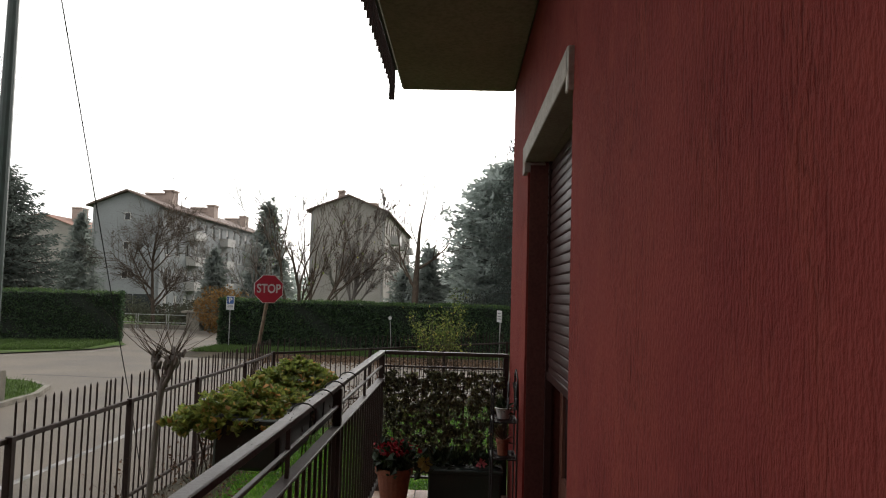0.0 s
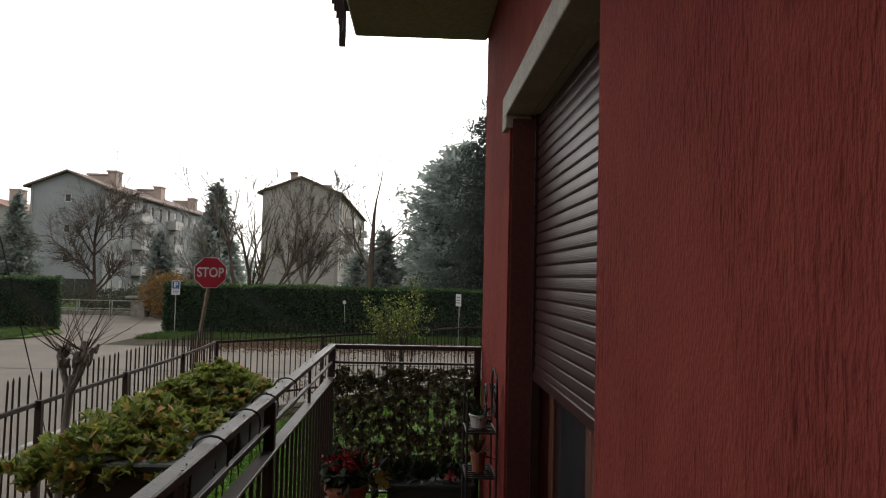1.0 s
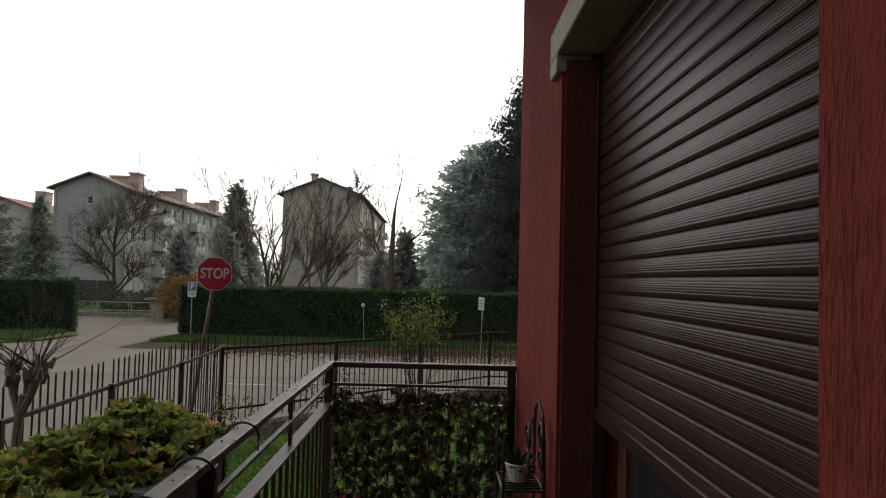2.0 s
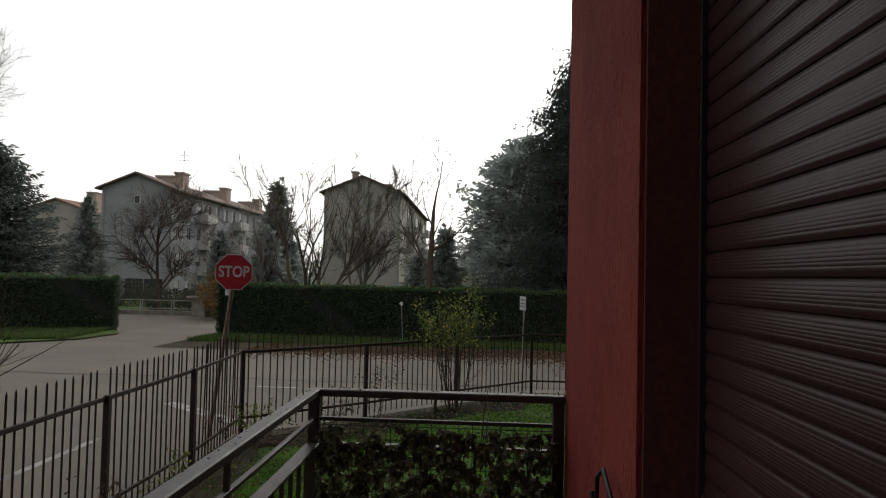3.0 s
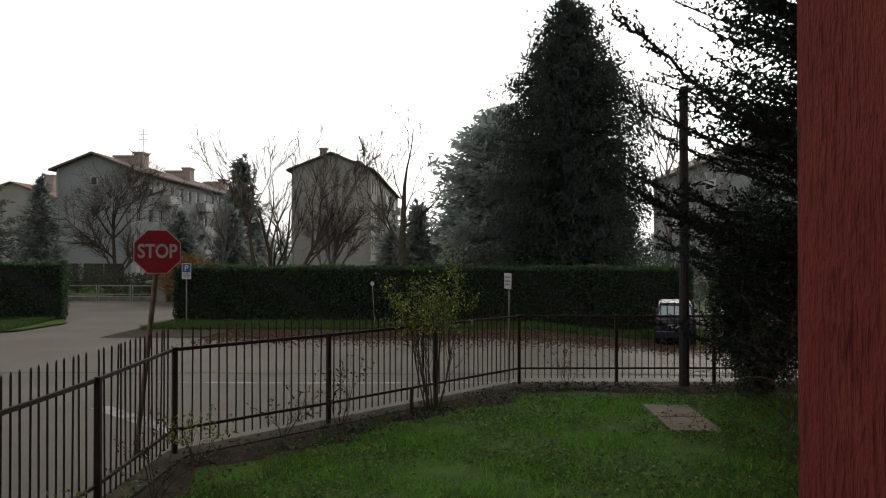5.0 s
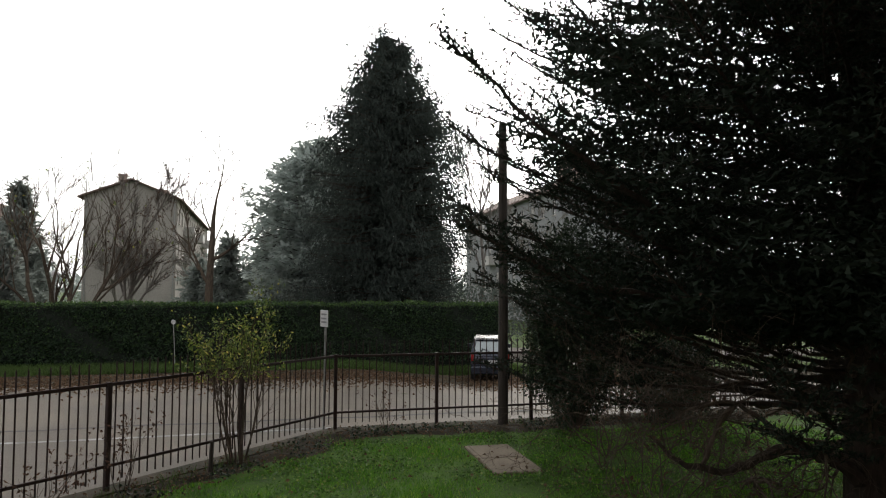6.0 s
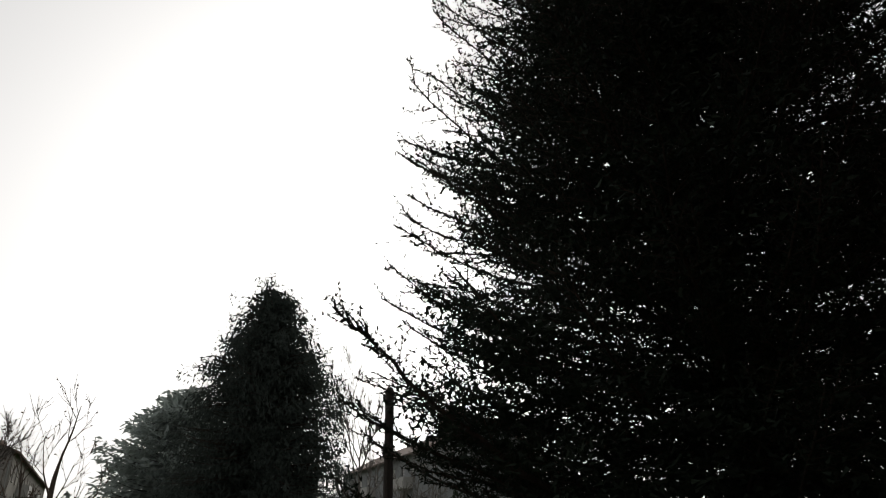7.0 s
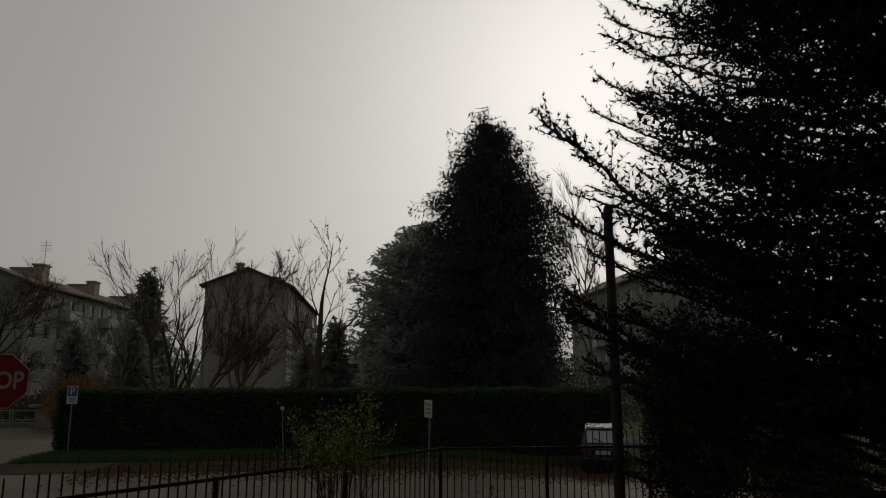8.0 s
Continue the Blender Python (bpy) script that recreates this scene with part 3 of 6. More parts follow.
for y in (-0.93, -2.8, -4.65):
    part("spacer_bar", Geo().box(RX - 0.007, RX + 0.007, y - 0.007, y + 0.007, RZ - 0.198, RZ - 0.026), M["railpaint"], rail)
bme = Geo().box(-0.006, 0.006, -0.006, 0.006, 1.014, RZ - 0.212).mesh("baluster", M["railpaint"])
for i in range(1, 72):
    y = RY - 0.105 * i
    if min(abs(y - c) for c in (-1.86, -3.72, -5.6)) > 0.03:
        part("baluster", bme, None, rail).location = (RX, y, 0)
for i in range(1, 9):
    part("baluster", bme, None, rail).location = (RX + 0.1 * i, RY, 0)

# screen of faded artificial ivy on wire mesh, tied inside the front railing
rng = np.random.default_rng(5)
scr = thing("ivy_screen", "screen of faded artificial ivy leaves on wire mesh", "leaf screen")
g = Geo()
for i in range(18):
    x = RX + 0.04 + i * 0.05
    g.tube([(x, RY - 0.032, 1.02), (x, RY - 0.032, RZ - 0.105)], 0.0016, 4)
for i in range(16):
    z = 1.03 + i * 0.05
    g.tube([(RX + 0.03, RY - 0.034, z), (-0.05, RY - 0.034, z)], 0.0016, 4)
part("wire_mesh", g, M["wire"], scr)
g = Geo()
n = 1500
c = np.stack([rng.uniform(RX + 0.035, -0.05, n), RY - 0.035 - np.abs(rng.normal(0, 0.014, n)), rng.uniform(1.04, RZ - 0.13, n)], 1)
for k in range(5):
    # five-lobed leaves
    a = math.radians(-90 + (k - 2) * 44)
    al = np.stack([np.full(n, math.cos(a)), rng.normal(-0.15, 0.25, n), np.full(n, math.sin(a))], 1) + 0.15 * rng.normal(size=(n, 3))
    g.leaves(c, al, (0.034 if k == 2 else 0.027 if k in (1, 3) else 0.02) * rng.uniform(0.8, 1.3, n), 0.023, rng, 0.1)
part("ivy_foliage", g, M["ivy"], scr, kind="stuff")

# pot of red flowers
pot = thing("flower_pot", "terracotta pot of red flowers on the terrace floor", "flower pot", (-0.79, -0.34, FLOOR))
part("pot", Geo().lathe([(0.0, 0.0), (0.085, 0.0), (0.115, 0.215), (0.128, 0.215), (0.13, 0.25), (0.118, 0.252), (0.112, 0.225), (0, 0.225)], 20), M["terracotta"], pot, smooth=False)
n = 260
c = rng.normal(size=(n, 3)) * (0.075, 0.075, 0.04) + (0, 0, 0.30)
part("foliage", Geo().leaves(c, rng.normal(size=(n, 3)) + (0, 0, 0.3), 0.07, 0.05, rng), M["shrubleaf"], pot)
n = 260
c = rng.normal(size=(n, 3)) * (0.058, 0.055, 0.02) + (0, 0, 0.365)
part("blossom_head", Geo().leaves(c, rng.normal(size=(n, 3)) + (0, 0, 0.4), 0.032, 0.028, rng), M["redpetal"], pot, kind="stuff")

# long planter with a few flowers
pl = thing("planter_box", "dark green plastic planter with a few flowers", "planter", (-0.30, -0.2, FLOOR))
part("box", Geo().box(-0.26, 0.24, -0.085, 0.085, 0, 0.215, 0.012).box(-0.272, 0.252, -0.097, 0.097, 0.20, 0.23, 0.006), M["box"], pl)
n = 160
c = rng.uniform((-0.24, -0.06, 0.23), (0.22, 0.06, 0.29), (n, 3))
part("foliage", Geo().leaves(c, rng.normal(size=(n, 3)) + (0, 0, 1.2), 0.09, 0.03, rng), M["shrubleaf"], pl)


def blossom(at, size, petals, tilt, seed):
    g, r = Geo(), np.random.default_rng(seed)
    a = np.arange(petals) * 2 * np.pi / petals
    al = np.stack([np.cos(a), np.full(petals, tilt), np.sin(a)], 1)
    g.leaves(np.tile(np.asarray(at), (petals, 1)), al, size, size * 0.7, r, 0.1)
    return g


part("pink_blossom", blossom((0.10, -0.1, 0.285), 0.045, 7, -0.4, 1), M["pinkpetal"], pl)
part("yellow_blossom", blossom((-0.29, -0.1, 0.27), 0.075, 6, -0.5, 2), M["yellowpetal"], pl)

# iron plant stand against the wall
st = thing("plant_stand", "black wrought iron plant stand against the wall", "plant stand", (-0.115, -0.95, FLOOR))
for x, y in ((-0.05, -0.12), (0.09, -0.12), (-0.05, 0.12), (0.09, 0.12)):
    part("leg", Geo().tube([(x, y, 0), (x, y, 0.84), (x * 0.9, y * 1.1, 0.9)], 0.006, 6), M["iron"], st)
for z in (0.49, 0.70):
    g = Geo()
    for i in range(8):
        g.box(-0.05, 0.09, -0.12 + i * 0.033, -0.111 + i * 0.033, z - 0.004, z + 0.004)
    g.tube([(-0.05, -0.12, z), (-0.05, 0.12, z)], 0.005, 5).tube([(0.09, -0.12, z), (0.09, 0.12, z)], 0.005, 5)
    part("shelf", g, M["iron"], st)
a = np.linspace(0, 4.2 * math.pi, 40)
for x in (0.08, 0.035):
    for z, r in ((0.88, 0.06), (0.80, 0.045)):
        g = Geo()
        g.tube(np.stack([np.full(40, x), -0.11 + r * np.exp(-a / 8) * np.cos(a), z + r * np.exp(-a / 8) * np.sin(a)], 1), 0.005, 5)
        part("scroll", g, M["iron"], st)
part("back_arch", Geo().tube([(0.09, -0.12, 0.84), (0.088, -0.09, 0.95), (0.086, 0.0, 0.99), (0.088, 0.09, 0.95), (0.09, 0.12, 0.84)], 0.006, 6), M["iron"], st)
p2 = thing("plant_pot", "white glazed pot on the iron stand", "plant pot", (-0.10, -0.95, FLOOR + 0.705))
part("pot", Geo().lathe([(0, 0), (0.034, 0), (0.047, 0.058), (0.052, 0.062), (0.046, 0.065), (0, 0.05)], 16), M["whiteglaze"], p2)
n = 30
part("foliage", Geo().leaves(np.tile((0, 0, 0.05), (n, 1)), rng.normal(size=(n, 3)) + (0, 0, 1), 0.08, 0.02, rng), M["shrubleaf"], p2)
p3 = thing("plant_pot", "small terracotta pot on the lower shelf", "plant pot", (-0.10, -0.96, FLOOR + 0.495))
part("pot", Geo().lathe([(0, 0), (0.028, 0), (0.036, 0.075), (0.041, 0.077), (0.041, 0.095), (0.036, 0.095), (0, 0.085)], 16), M["terracotta"], p3)
n = 40
part("dry_growth", Geo().leaves(np.tile((0, 0, 0.08), (n, 1)), rng.normal(size=(n, 3)) + (0, 0, 2), 0.10, 0.012, rng), M["leafbrown"], p3, kind="stuff")

# planters of succulents hung outside the railing
def rosettes(n, L, h, shift, rng, size=0.05):
    """Rosettes over a lumpy mound of half length L and height h."""
    g = Geo()
    y = rng.uniform(-L, L, n)
    x = rng.normal(-0.03, 0.105, n).clip(-0.24, 0.13)
    lump = 0.75 + 0.25 * np.sin(y * 9 + shift * 40) * np.cos(x * 14 + y * 5)
    top = 0.13 + (h - 0.15) * np.sqrt(np.clip(1.02 - (y / L) ** 4, 0, 1)) * (1 - (x / 0.30) ** 2) * lump
    c = np.stack([x + shift - 0.04, y, 0.10 + (top - 0.10) * rng.random(n) ** 0.35], 1)
    for k in range(9):
        a = 2 * math.pi * k * 0.382 + rng.uniform(0, 6, n)
        e = 0.15 + 0.1 * k
        al = np.stack([np.cos(a), np.sin(a), np.full(n, e)], 1) + 0.3 * rng.normal(size=(n, 3))
        g.leaves(c, al, size * rng.uniform(0.7, 1.25, n), size * 0.74, rng, 0.2)
    return g


for y0, y1, top, lab in ((-2.70, -2.12, 1.99, "overgrown planter of reddish green succulents hung on the railing"), (-2.07, -1.46, 2.02, "planter of trailing yellow-green succulents hung on the railing")):
    cy = (y0 + y1) / 2
    hp = thing("hanging_planter", lab, "planter", (RX - 0.20, cy, 1.69), group="planters on the railing")
    L = (y1 - y0) / 2
    part("box", Geo().box(-0.1, 0.135, -L + 0.03, L - 0.03, 0, 0.17, 0.012).box(-0.112, 0.147, -L + 0.02, L - 0.02, 0.155, 0.18, 0.005), M["box"], hp)
    h = top - 1.69
    g = rosettes(int(1350 * L), L, h, 0.02, rng, 0.031)
    g2 = rosettes(int(330 * L), L * 0.92, h - 0.12, -0.12, rng, 0.033)
    part("succulent_mat", g, M["succulent"], hp, kind="stuff")
    part("trailing_mat", g2, M["succulent"], hp, kind="stuff")
    g = Geo()
    for i in range(26):
        y = rng.uniform(-L, L)
        x = rng.choice([-0.13, 0.12])
        z0 = rng.uniform(0.12, 0.2)
        g.tube([(x * 0.7, y, z0), (x, y + rng.normal(0, 0.03), z0 - 0.02), (x * 1.15, y + rng.normal(0, 0.06), z0 - rng.uniform(0.08, 0.26))], [0.005, 0.004, 0.002], 4)
    part("stemwork", g, M["bark"], hp, kind="stuff")
    for y in (-L * 0.62, L * 0.62):
        a = np.linspace(0, math.pi, 9)
        g = Geo()
        pts = [(-0.1, y, 0.02), (0.115, y, 0.0), (0.15, y, 0.05), (0.155, y, RZ - 1.69 - 0.03)] + [(0.20 - 0.045 * math.cos(t), y, RZ - 1.69 - 0.02 + 0.035 * math.sin(t)) for t in a] + [(0.243, y, RZ - 1.69 - 0.06)]
        part("hook_bracket", g.tube(pts, 0.0032, 5), M["wire"], hp)


# specks of dirt and seed on the rail
n = 50
cs = np.stack([RX - 0.002 + rng.uniform(-0.02, 0.02, n), rng.uniform(-3.5, 0, n), np.full(n, RZ + 0.002)], 1)
n2 = 40
cs2 = np.stack([rng.uniform(RX, -0.02, n2), RY + rng.uniform(-0.026, 0.026, n2), np.full(n2, RZ + 0.002)], 1)
cs = np.concatenate([cs, cs2])
solid("dirt_specks", Geo().leaves(cs, rng.normal(size=(len(cs), 3)) * (1, 1, 0.1), 0.009, 0.006, rng), M["wire"], "dark specks of dirt and seed on the railing", "dirt", "stuff")
solid("dead_stem", Geo().tube([(-0.31, RY - 0.035, 1.70), (-0.30, RY - 0.036, 1.84), (-0.285, RY - 0.034, 1.94)], [0.003, 0.0025, 0.0012], 5), M["bark"], "thin dead plant stem standing above the leaf screen", "stem")

# ---- garden fence ----
def fence_bar_mesh():
    g = Geo()
    g.tube([(0, 0, 0.10), (0, 0, 1.43), (0, 0, 1.455)], [0.0092, 0.0092, 0.002], 6)
    return g.mesh("bar", M["fencepaint"])


bar_mesh = fence_bar_mesh()
fence = thing("fence", "rusty brown metal bar fence on a low kerb", "fence")
for s in range(len(FENCE) - 1):
    (x0, y0), (x1, y1) = FENCE[s], FENCE[s + 1]
    L = math.hypot(x1 - x0, y1 - y0)
    yaw = math.degrees(math.atan2(y1 - y0, x1 - x0))
    pm = pose(x0, y0, FZ - 0.02, 0, 0, yaw)
    part("post", Geo().box(-0.027, 0.027, -0.027, 0.027, -0.05, 1.225, 0.004), M["fencepaint"], fence).matrix_local = pm
    part("top_rail", Geo().box(0.0, L, 0.004, 0.03, 1.175, 1.215, 0.004), M["fencepaint"], fence).matrix_local = pm
    part("lower_rail", Geo().box(0.0, L, 0.004, 0.03, 0.26, 0.295, 0.004), M["fencepaint"], fence).matrix_local = pm
    nb = round(L / 0.113)
    for i in range(1, nb):
        part("bar", bar_mesh, None, fence).matrix_local = pm @ pose(i * L / nb, 0.038, 0.0, random.gauss(0, 0.35), random.gauss(0, 0.25), 0)

# ---- signs, poles, cable ----
def text_mesh(body, size, depth=0.002):
    cu = bpy.data.curves.new("lettering", "FONT")
    cu.body, cu.size, cu.offset, cu.extrude, cu.align_x, cu.align_y = body, size, size * 0.022, depth, "CENTER", "CENTER"
    ob = bpy.data.objects.new("lettering", cu)
    scene.collection.objects.link(ob)
    me = bpy.data.meshes.new_from_object(ob.evaluated_get(bpy.context.evaluated_depsgraph_get()))
    bpy.data.objects.remove(ob)
    return me


def plate(outline, y0, y1):
    """A flat plate in the x-z plane, from y0 (front) to y1."""
    g, k = Geo(), len(outline)
    g.add([(x, y0, z) for x, z in outline] + [(x, y1, z) for x, z in outline], [[i, k + i, k + (i + 1) % k, (i + 1) % k] for i in range(k)], [[0, i, i + 1] for i in range(1, k - 1)] + [[k, k + i + 1, k + i] for i in range(1, k - 1)])
    return g


stop = thing("stop_sign", "red octagonal stop sign on a leaning brown pole", "road sign", (-3.615, 6.60, 2.325), 20)
R = 0.238 / math.cos(math.pi / 8)
octo = lambda r: [(r * math.sin(math.pi / 8 + i * math.pi / 4), r * math.cos(math.pi / 8 + i * math.pi / 4)) for i in range(8)]
part("plate", plate(octo(R), 0.0, 0.012), M["signwhite"], stop, "white-edged plate")
part("red_face", plate(octo(R * 0.955), -0.003, -0.0005), M["signred"], stop, "faded red face")
me = text_mesh("STOP", 0.207, 0.001)
me.materials.append(M["signwhite"])
tx = part("lettering", me, None, stop, "white letters")
tx.matrix_local = pose(0, -0.005, 0.0, 90, 0, 0) @ Matrix.Diagonal((0.80, 1.0, 1, 1))
inv = stop.matrix_world.inverted()
foot, head = inv @ Vector((-4.16, 7.28, -0.15)), Vector((0.0, 0.036, -0.1))
part("pole", Geo().tube([foot[:], foot.lerp(head, 0.5)[:], head[:]], 0.03, 10), M["rustpole"], stop)
part("bracket", Geo().box(-0.12, 0.12, 0.012, 0.03, -0.13, -0.1), M["steel"], stop)

ps = thing("parking_sign", "blue and white parking sign on a thin pole", "road sign", (-10.55, 25.6, gz(-10.5, 25.6)), 8)
part("pole", Geo().tube([(0, 0.03, -0.2), (0, 0.03, 2.3)], 0.022, 8), M["steel"], ps)
part("plate", Geo().box(-0.17, 0.17, 0, 0.012, 1.70, 2.30, 0.004), M["signwhite"], ps)
part("blue_panel", Geo().box(-0.145, 0.145, -0.004, -0.001, 1.96, 2.275), M["signblue"], ps)
me = text_mesh("P", 0.30, 0.001)
me.materials.append(M["signwhite"])
part("lettering", me, None, ps, "white letter").matrix_local = pose(0, -0.006, 2.115, 90, 0, 0)
for z in (1.90, 1.84, 1.78):
    part("print_bar", Geo().box(-0.12, 0.12, -0.003, -0.001, z - 0.015, z + 0.015), M["signgrey"], ps)

sr = thing("small_sign", "small white sign seen edge-on on a grey pole", "road sign", (0.57, 11.74, gz(0.6, 11.7)), -72)
part("pole", Geo().tube([(0.0, 0.02, -0.2), (0.02, 0.02, 1.2), (0.035, 0.02, 2.06)], 0.02, 8), M["steel"], sr)
part("plate", Geo().box(-0.13, 0.19, -0.012, 0.0, 1.79, 2.07, 0.004), M["signwhite"], sr)
for z in (2.0, 1.93, 1.87):
    part("print_bar", Geo().box(-0.08, 0.14, -0.016, -0.013, z - 0.014, z + 0.014), M["signgrey"], sr)

md = thing("reflector_post", "thin post with a round white reflector", "post", (-3.35, 24.7, gz(-3.4, 24.7)))
part("post", Geo().tube([(0.1, 0, -0.2), (0.0, 0, 1.5)], 0.014, 6), M["steel"], md)
part("reflector", Geo().lathe([(0, 0.0), (0.075, 0.0), (0.075, 0.012), (0, 0.012)], 16).mesh("reflector", M["signwhite"]), None, md).matrix_local = pose(0, -0.02, 1.56, 90, 0, 0)

wp = thing("utility_pole", "weathered wooden utility pole inside the garden fence", "utility pole", (3.58, 11.25, -0.05))
part("pole", Geo().tube([(0, 0, -0.2), (0.01, 0, 2.5), (0, 0, 5.2), (0, 0, 5.26)], [0.09, 0.083, 0.075, 0.05], 12), M["polewood"], wp)
part("insulator_arm", Geo().box(-0.14, 0.02, -0.1, -0.075, 4.99, 5.03).tube([(-0.13, -0.09, 5.03), (-0.13, -0.09, 5.12)], 0.02, 6), M["iron"], wp)
part("drop_wire", Geo().tube([(0.05, -0.08, 4.95), (0.6, -0.4, 4.9), (2.5, -1.4, 4.85), (5.5, -3.0, 4.95)], 0.006, 4), M["cable"], wp)

lp = thing("street_lamp", "dark green lamp post on a concrete plinth", "lamp post", (-9.42, 8.2, gz(-9, 8)))
part("plinth", Geo().box(-0.22, 0.22, -0.22, 0.22, -0.2, 0.66, 0.02), M["concrete"], lp)
part("post", Geo().tube([(0, 0, 0.6), (0, 0, 4), (0, 0, 9)], [0.14, 0.13, 0.10], 12), M["greenpole"], lp)
part("arm", Geo().tube([(0, 0, 8.9), (0.5, 0, 9.2), (1.3, 0, 9.25)], 0.035, 8), M["greenpole"], lp)
part("lantern", Geo().box(1.1, 1.75, -0.13, 0.13, 9.18, 9.32, 0.03), M["steel"], lp)

gl = thing("globe_lamp", "white globe lamp on a short post behind the hedge", "lamp post", (-9.5, 34.2, gz(-9, 34)))
part("post", Geo().tube([(0, 0, -0.1), (0, 0, 3.3)], 0.04, 8), M["steel"], gl)
part("globe", Geo().lathe([(0.001, 3.28), (0.12, 3.33), (0.17, 3.46), (0.12, 3.6), (0.001, 3.66)], 14), M["whiteglaze"], gl, smooth=True)

cab = thing("overhead_cable", "thin black cable slanting down from the house to the fence", "cable")
part("wire", Geo().tube([(-2.2, -7.6, 14.2), (-2.64, -4.0, 9.6), (-3.29, 0.0, 3.645), (-3.42, 0.8, 2.445), (-3.56, 1.7, 1.1), (-3.68, 2.4, 0.0)], 0.0045, 5), M["cable"], cab)

slab = solid("concrete_cover", Geo().box(-0.335, 0.335, -0.79, 0.79, -0.1, 0.04, 0.012).box(-0.28, 0.28, -0.02, 0.74, 0.036, 0.048, 0.006), M["coverstone"], "pale brown concrete inspection cover set in the lawn", "cover")
slab.matrix_world = pose(2.79, 9.03, -0.03, 0, 0, -2)


# ---- trees and plants ----
def grow(g, tips, rng, p, d, L, r, level, maxlevel, gnarl=0.12, up=0.12, kids=(4, 6), ang=(0.4, 0.85), ratio=(0.5, 0.72), minr=0.006, low=0.4):
    """Grow a limb from p along d, and its side branches."""
    k = 9 if gnarl >= 0.4 else 5 if level < 2 else 4
    pts, rad = [p], [r]
    q = p.copy()
    for i in range(1, k + 1):
        d = d + rng.normal(0, gnarl, 3) + np.array([0, 0, up])
        d /= np.linalg.norm(d)
        q = q + d * L / k
        pts.append(q.copy())
        rad.append(max(r * (1 - 0.75 * i / k), minr * 0.6))
    (g[min(level, 1)] if isinstance(g, tuple) else g).tube(pts, rad, 8 if level == 0 else 5 if level == 1 else 3, cap=level < 2)
    pts = np.array(pts)
    if level >= maxlevel:
        tips.extend(pts[2:])
        return
    n = rng.integers(kids[0], kids[1] + 1)
    for j in range(n):
        f = rng.uniform(0.35, 1.0) if level else rng.uniform(low, 1.0)
        i = min(int(f * k), k - 1)
        base = pts[i] + (pts[i + 1] - pts[i]) * (f * k - i)
        ax = pts[i + 1] - pts[i]
        ax /= np.linalg.norm(ax)
        side = np.cross(ax, rng.normal(size=3))
        side /= np.linalg.norm(side)
        a = rng.uniform(*ang)
        nd = ax * math.cos(a) + side * math.sin(a)
        grow(g, tips, rng, base, nd, L * rng.uniform(*ratio), max(rad[i] * 0.6, minr), level + 1, maxlevel, gnarl, up, kids, ang, ratio, minr, low)


def bare_tree(name, label, at, h, r, seed, maxlevel=4, lean=(0, 0), bark="palebark", stems=1, spread=0.0, leaves=0, leafmat="leafbrown", leafsize=0.12, trunk=0.5, **kw):
    rng = np.random.default_rng(seed)
    t = thing(name, label, "tree", at)
    g, tips = (Geo(), Geo()), []
    for s in range(stems):
        a = 2 * math.pi * s / max(stems, 1) + rng.uniform(0, 1)
        d = np.array([lean[0] + spread * math.cos(a), lean[1] + spread * math.sin(a), 1.0])
        d /= np.linalg.norm(d)
        grow(g, tips, rng, np.array([0.05 * math.cos(a) * stems, 0.05 * math.sin(a) * stems, -0.2]), d, h * trunk, r * rng.uniform(0.8, 1.1), 0, maxlevel, **kw)
    part("trunk", g[0], M[bark], t)
    part("crown", g[1], M[bark], t, "leafless crown of fine twigs")
    if leaves:
        tp = np.array(tips)
        c = tp[rng.integers(0, len(tp), leaves)] + rng.normal(0, 0.08, (leaves, 3))
        part("foliage", Geo().leaves(c, rng.normal(size=(leaves, 3)) + (0, 0, -0.5), leafsize * rng.uniform(0.6, 1.3, leaves), leafsize * 0.6, rng), M[leafmat], t)
    return t


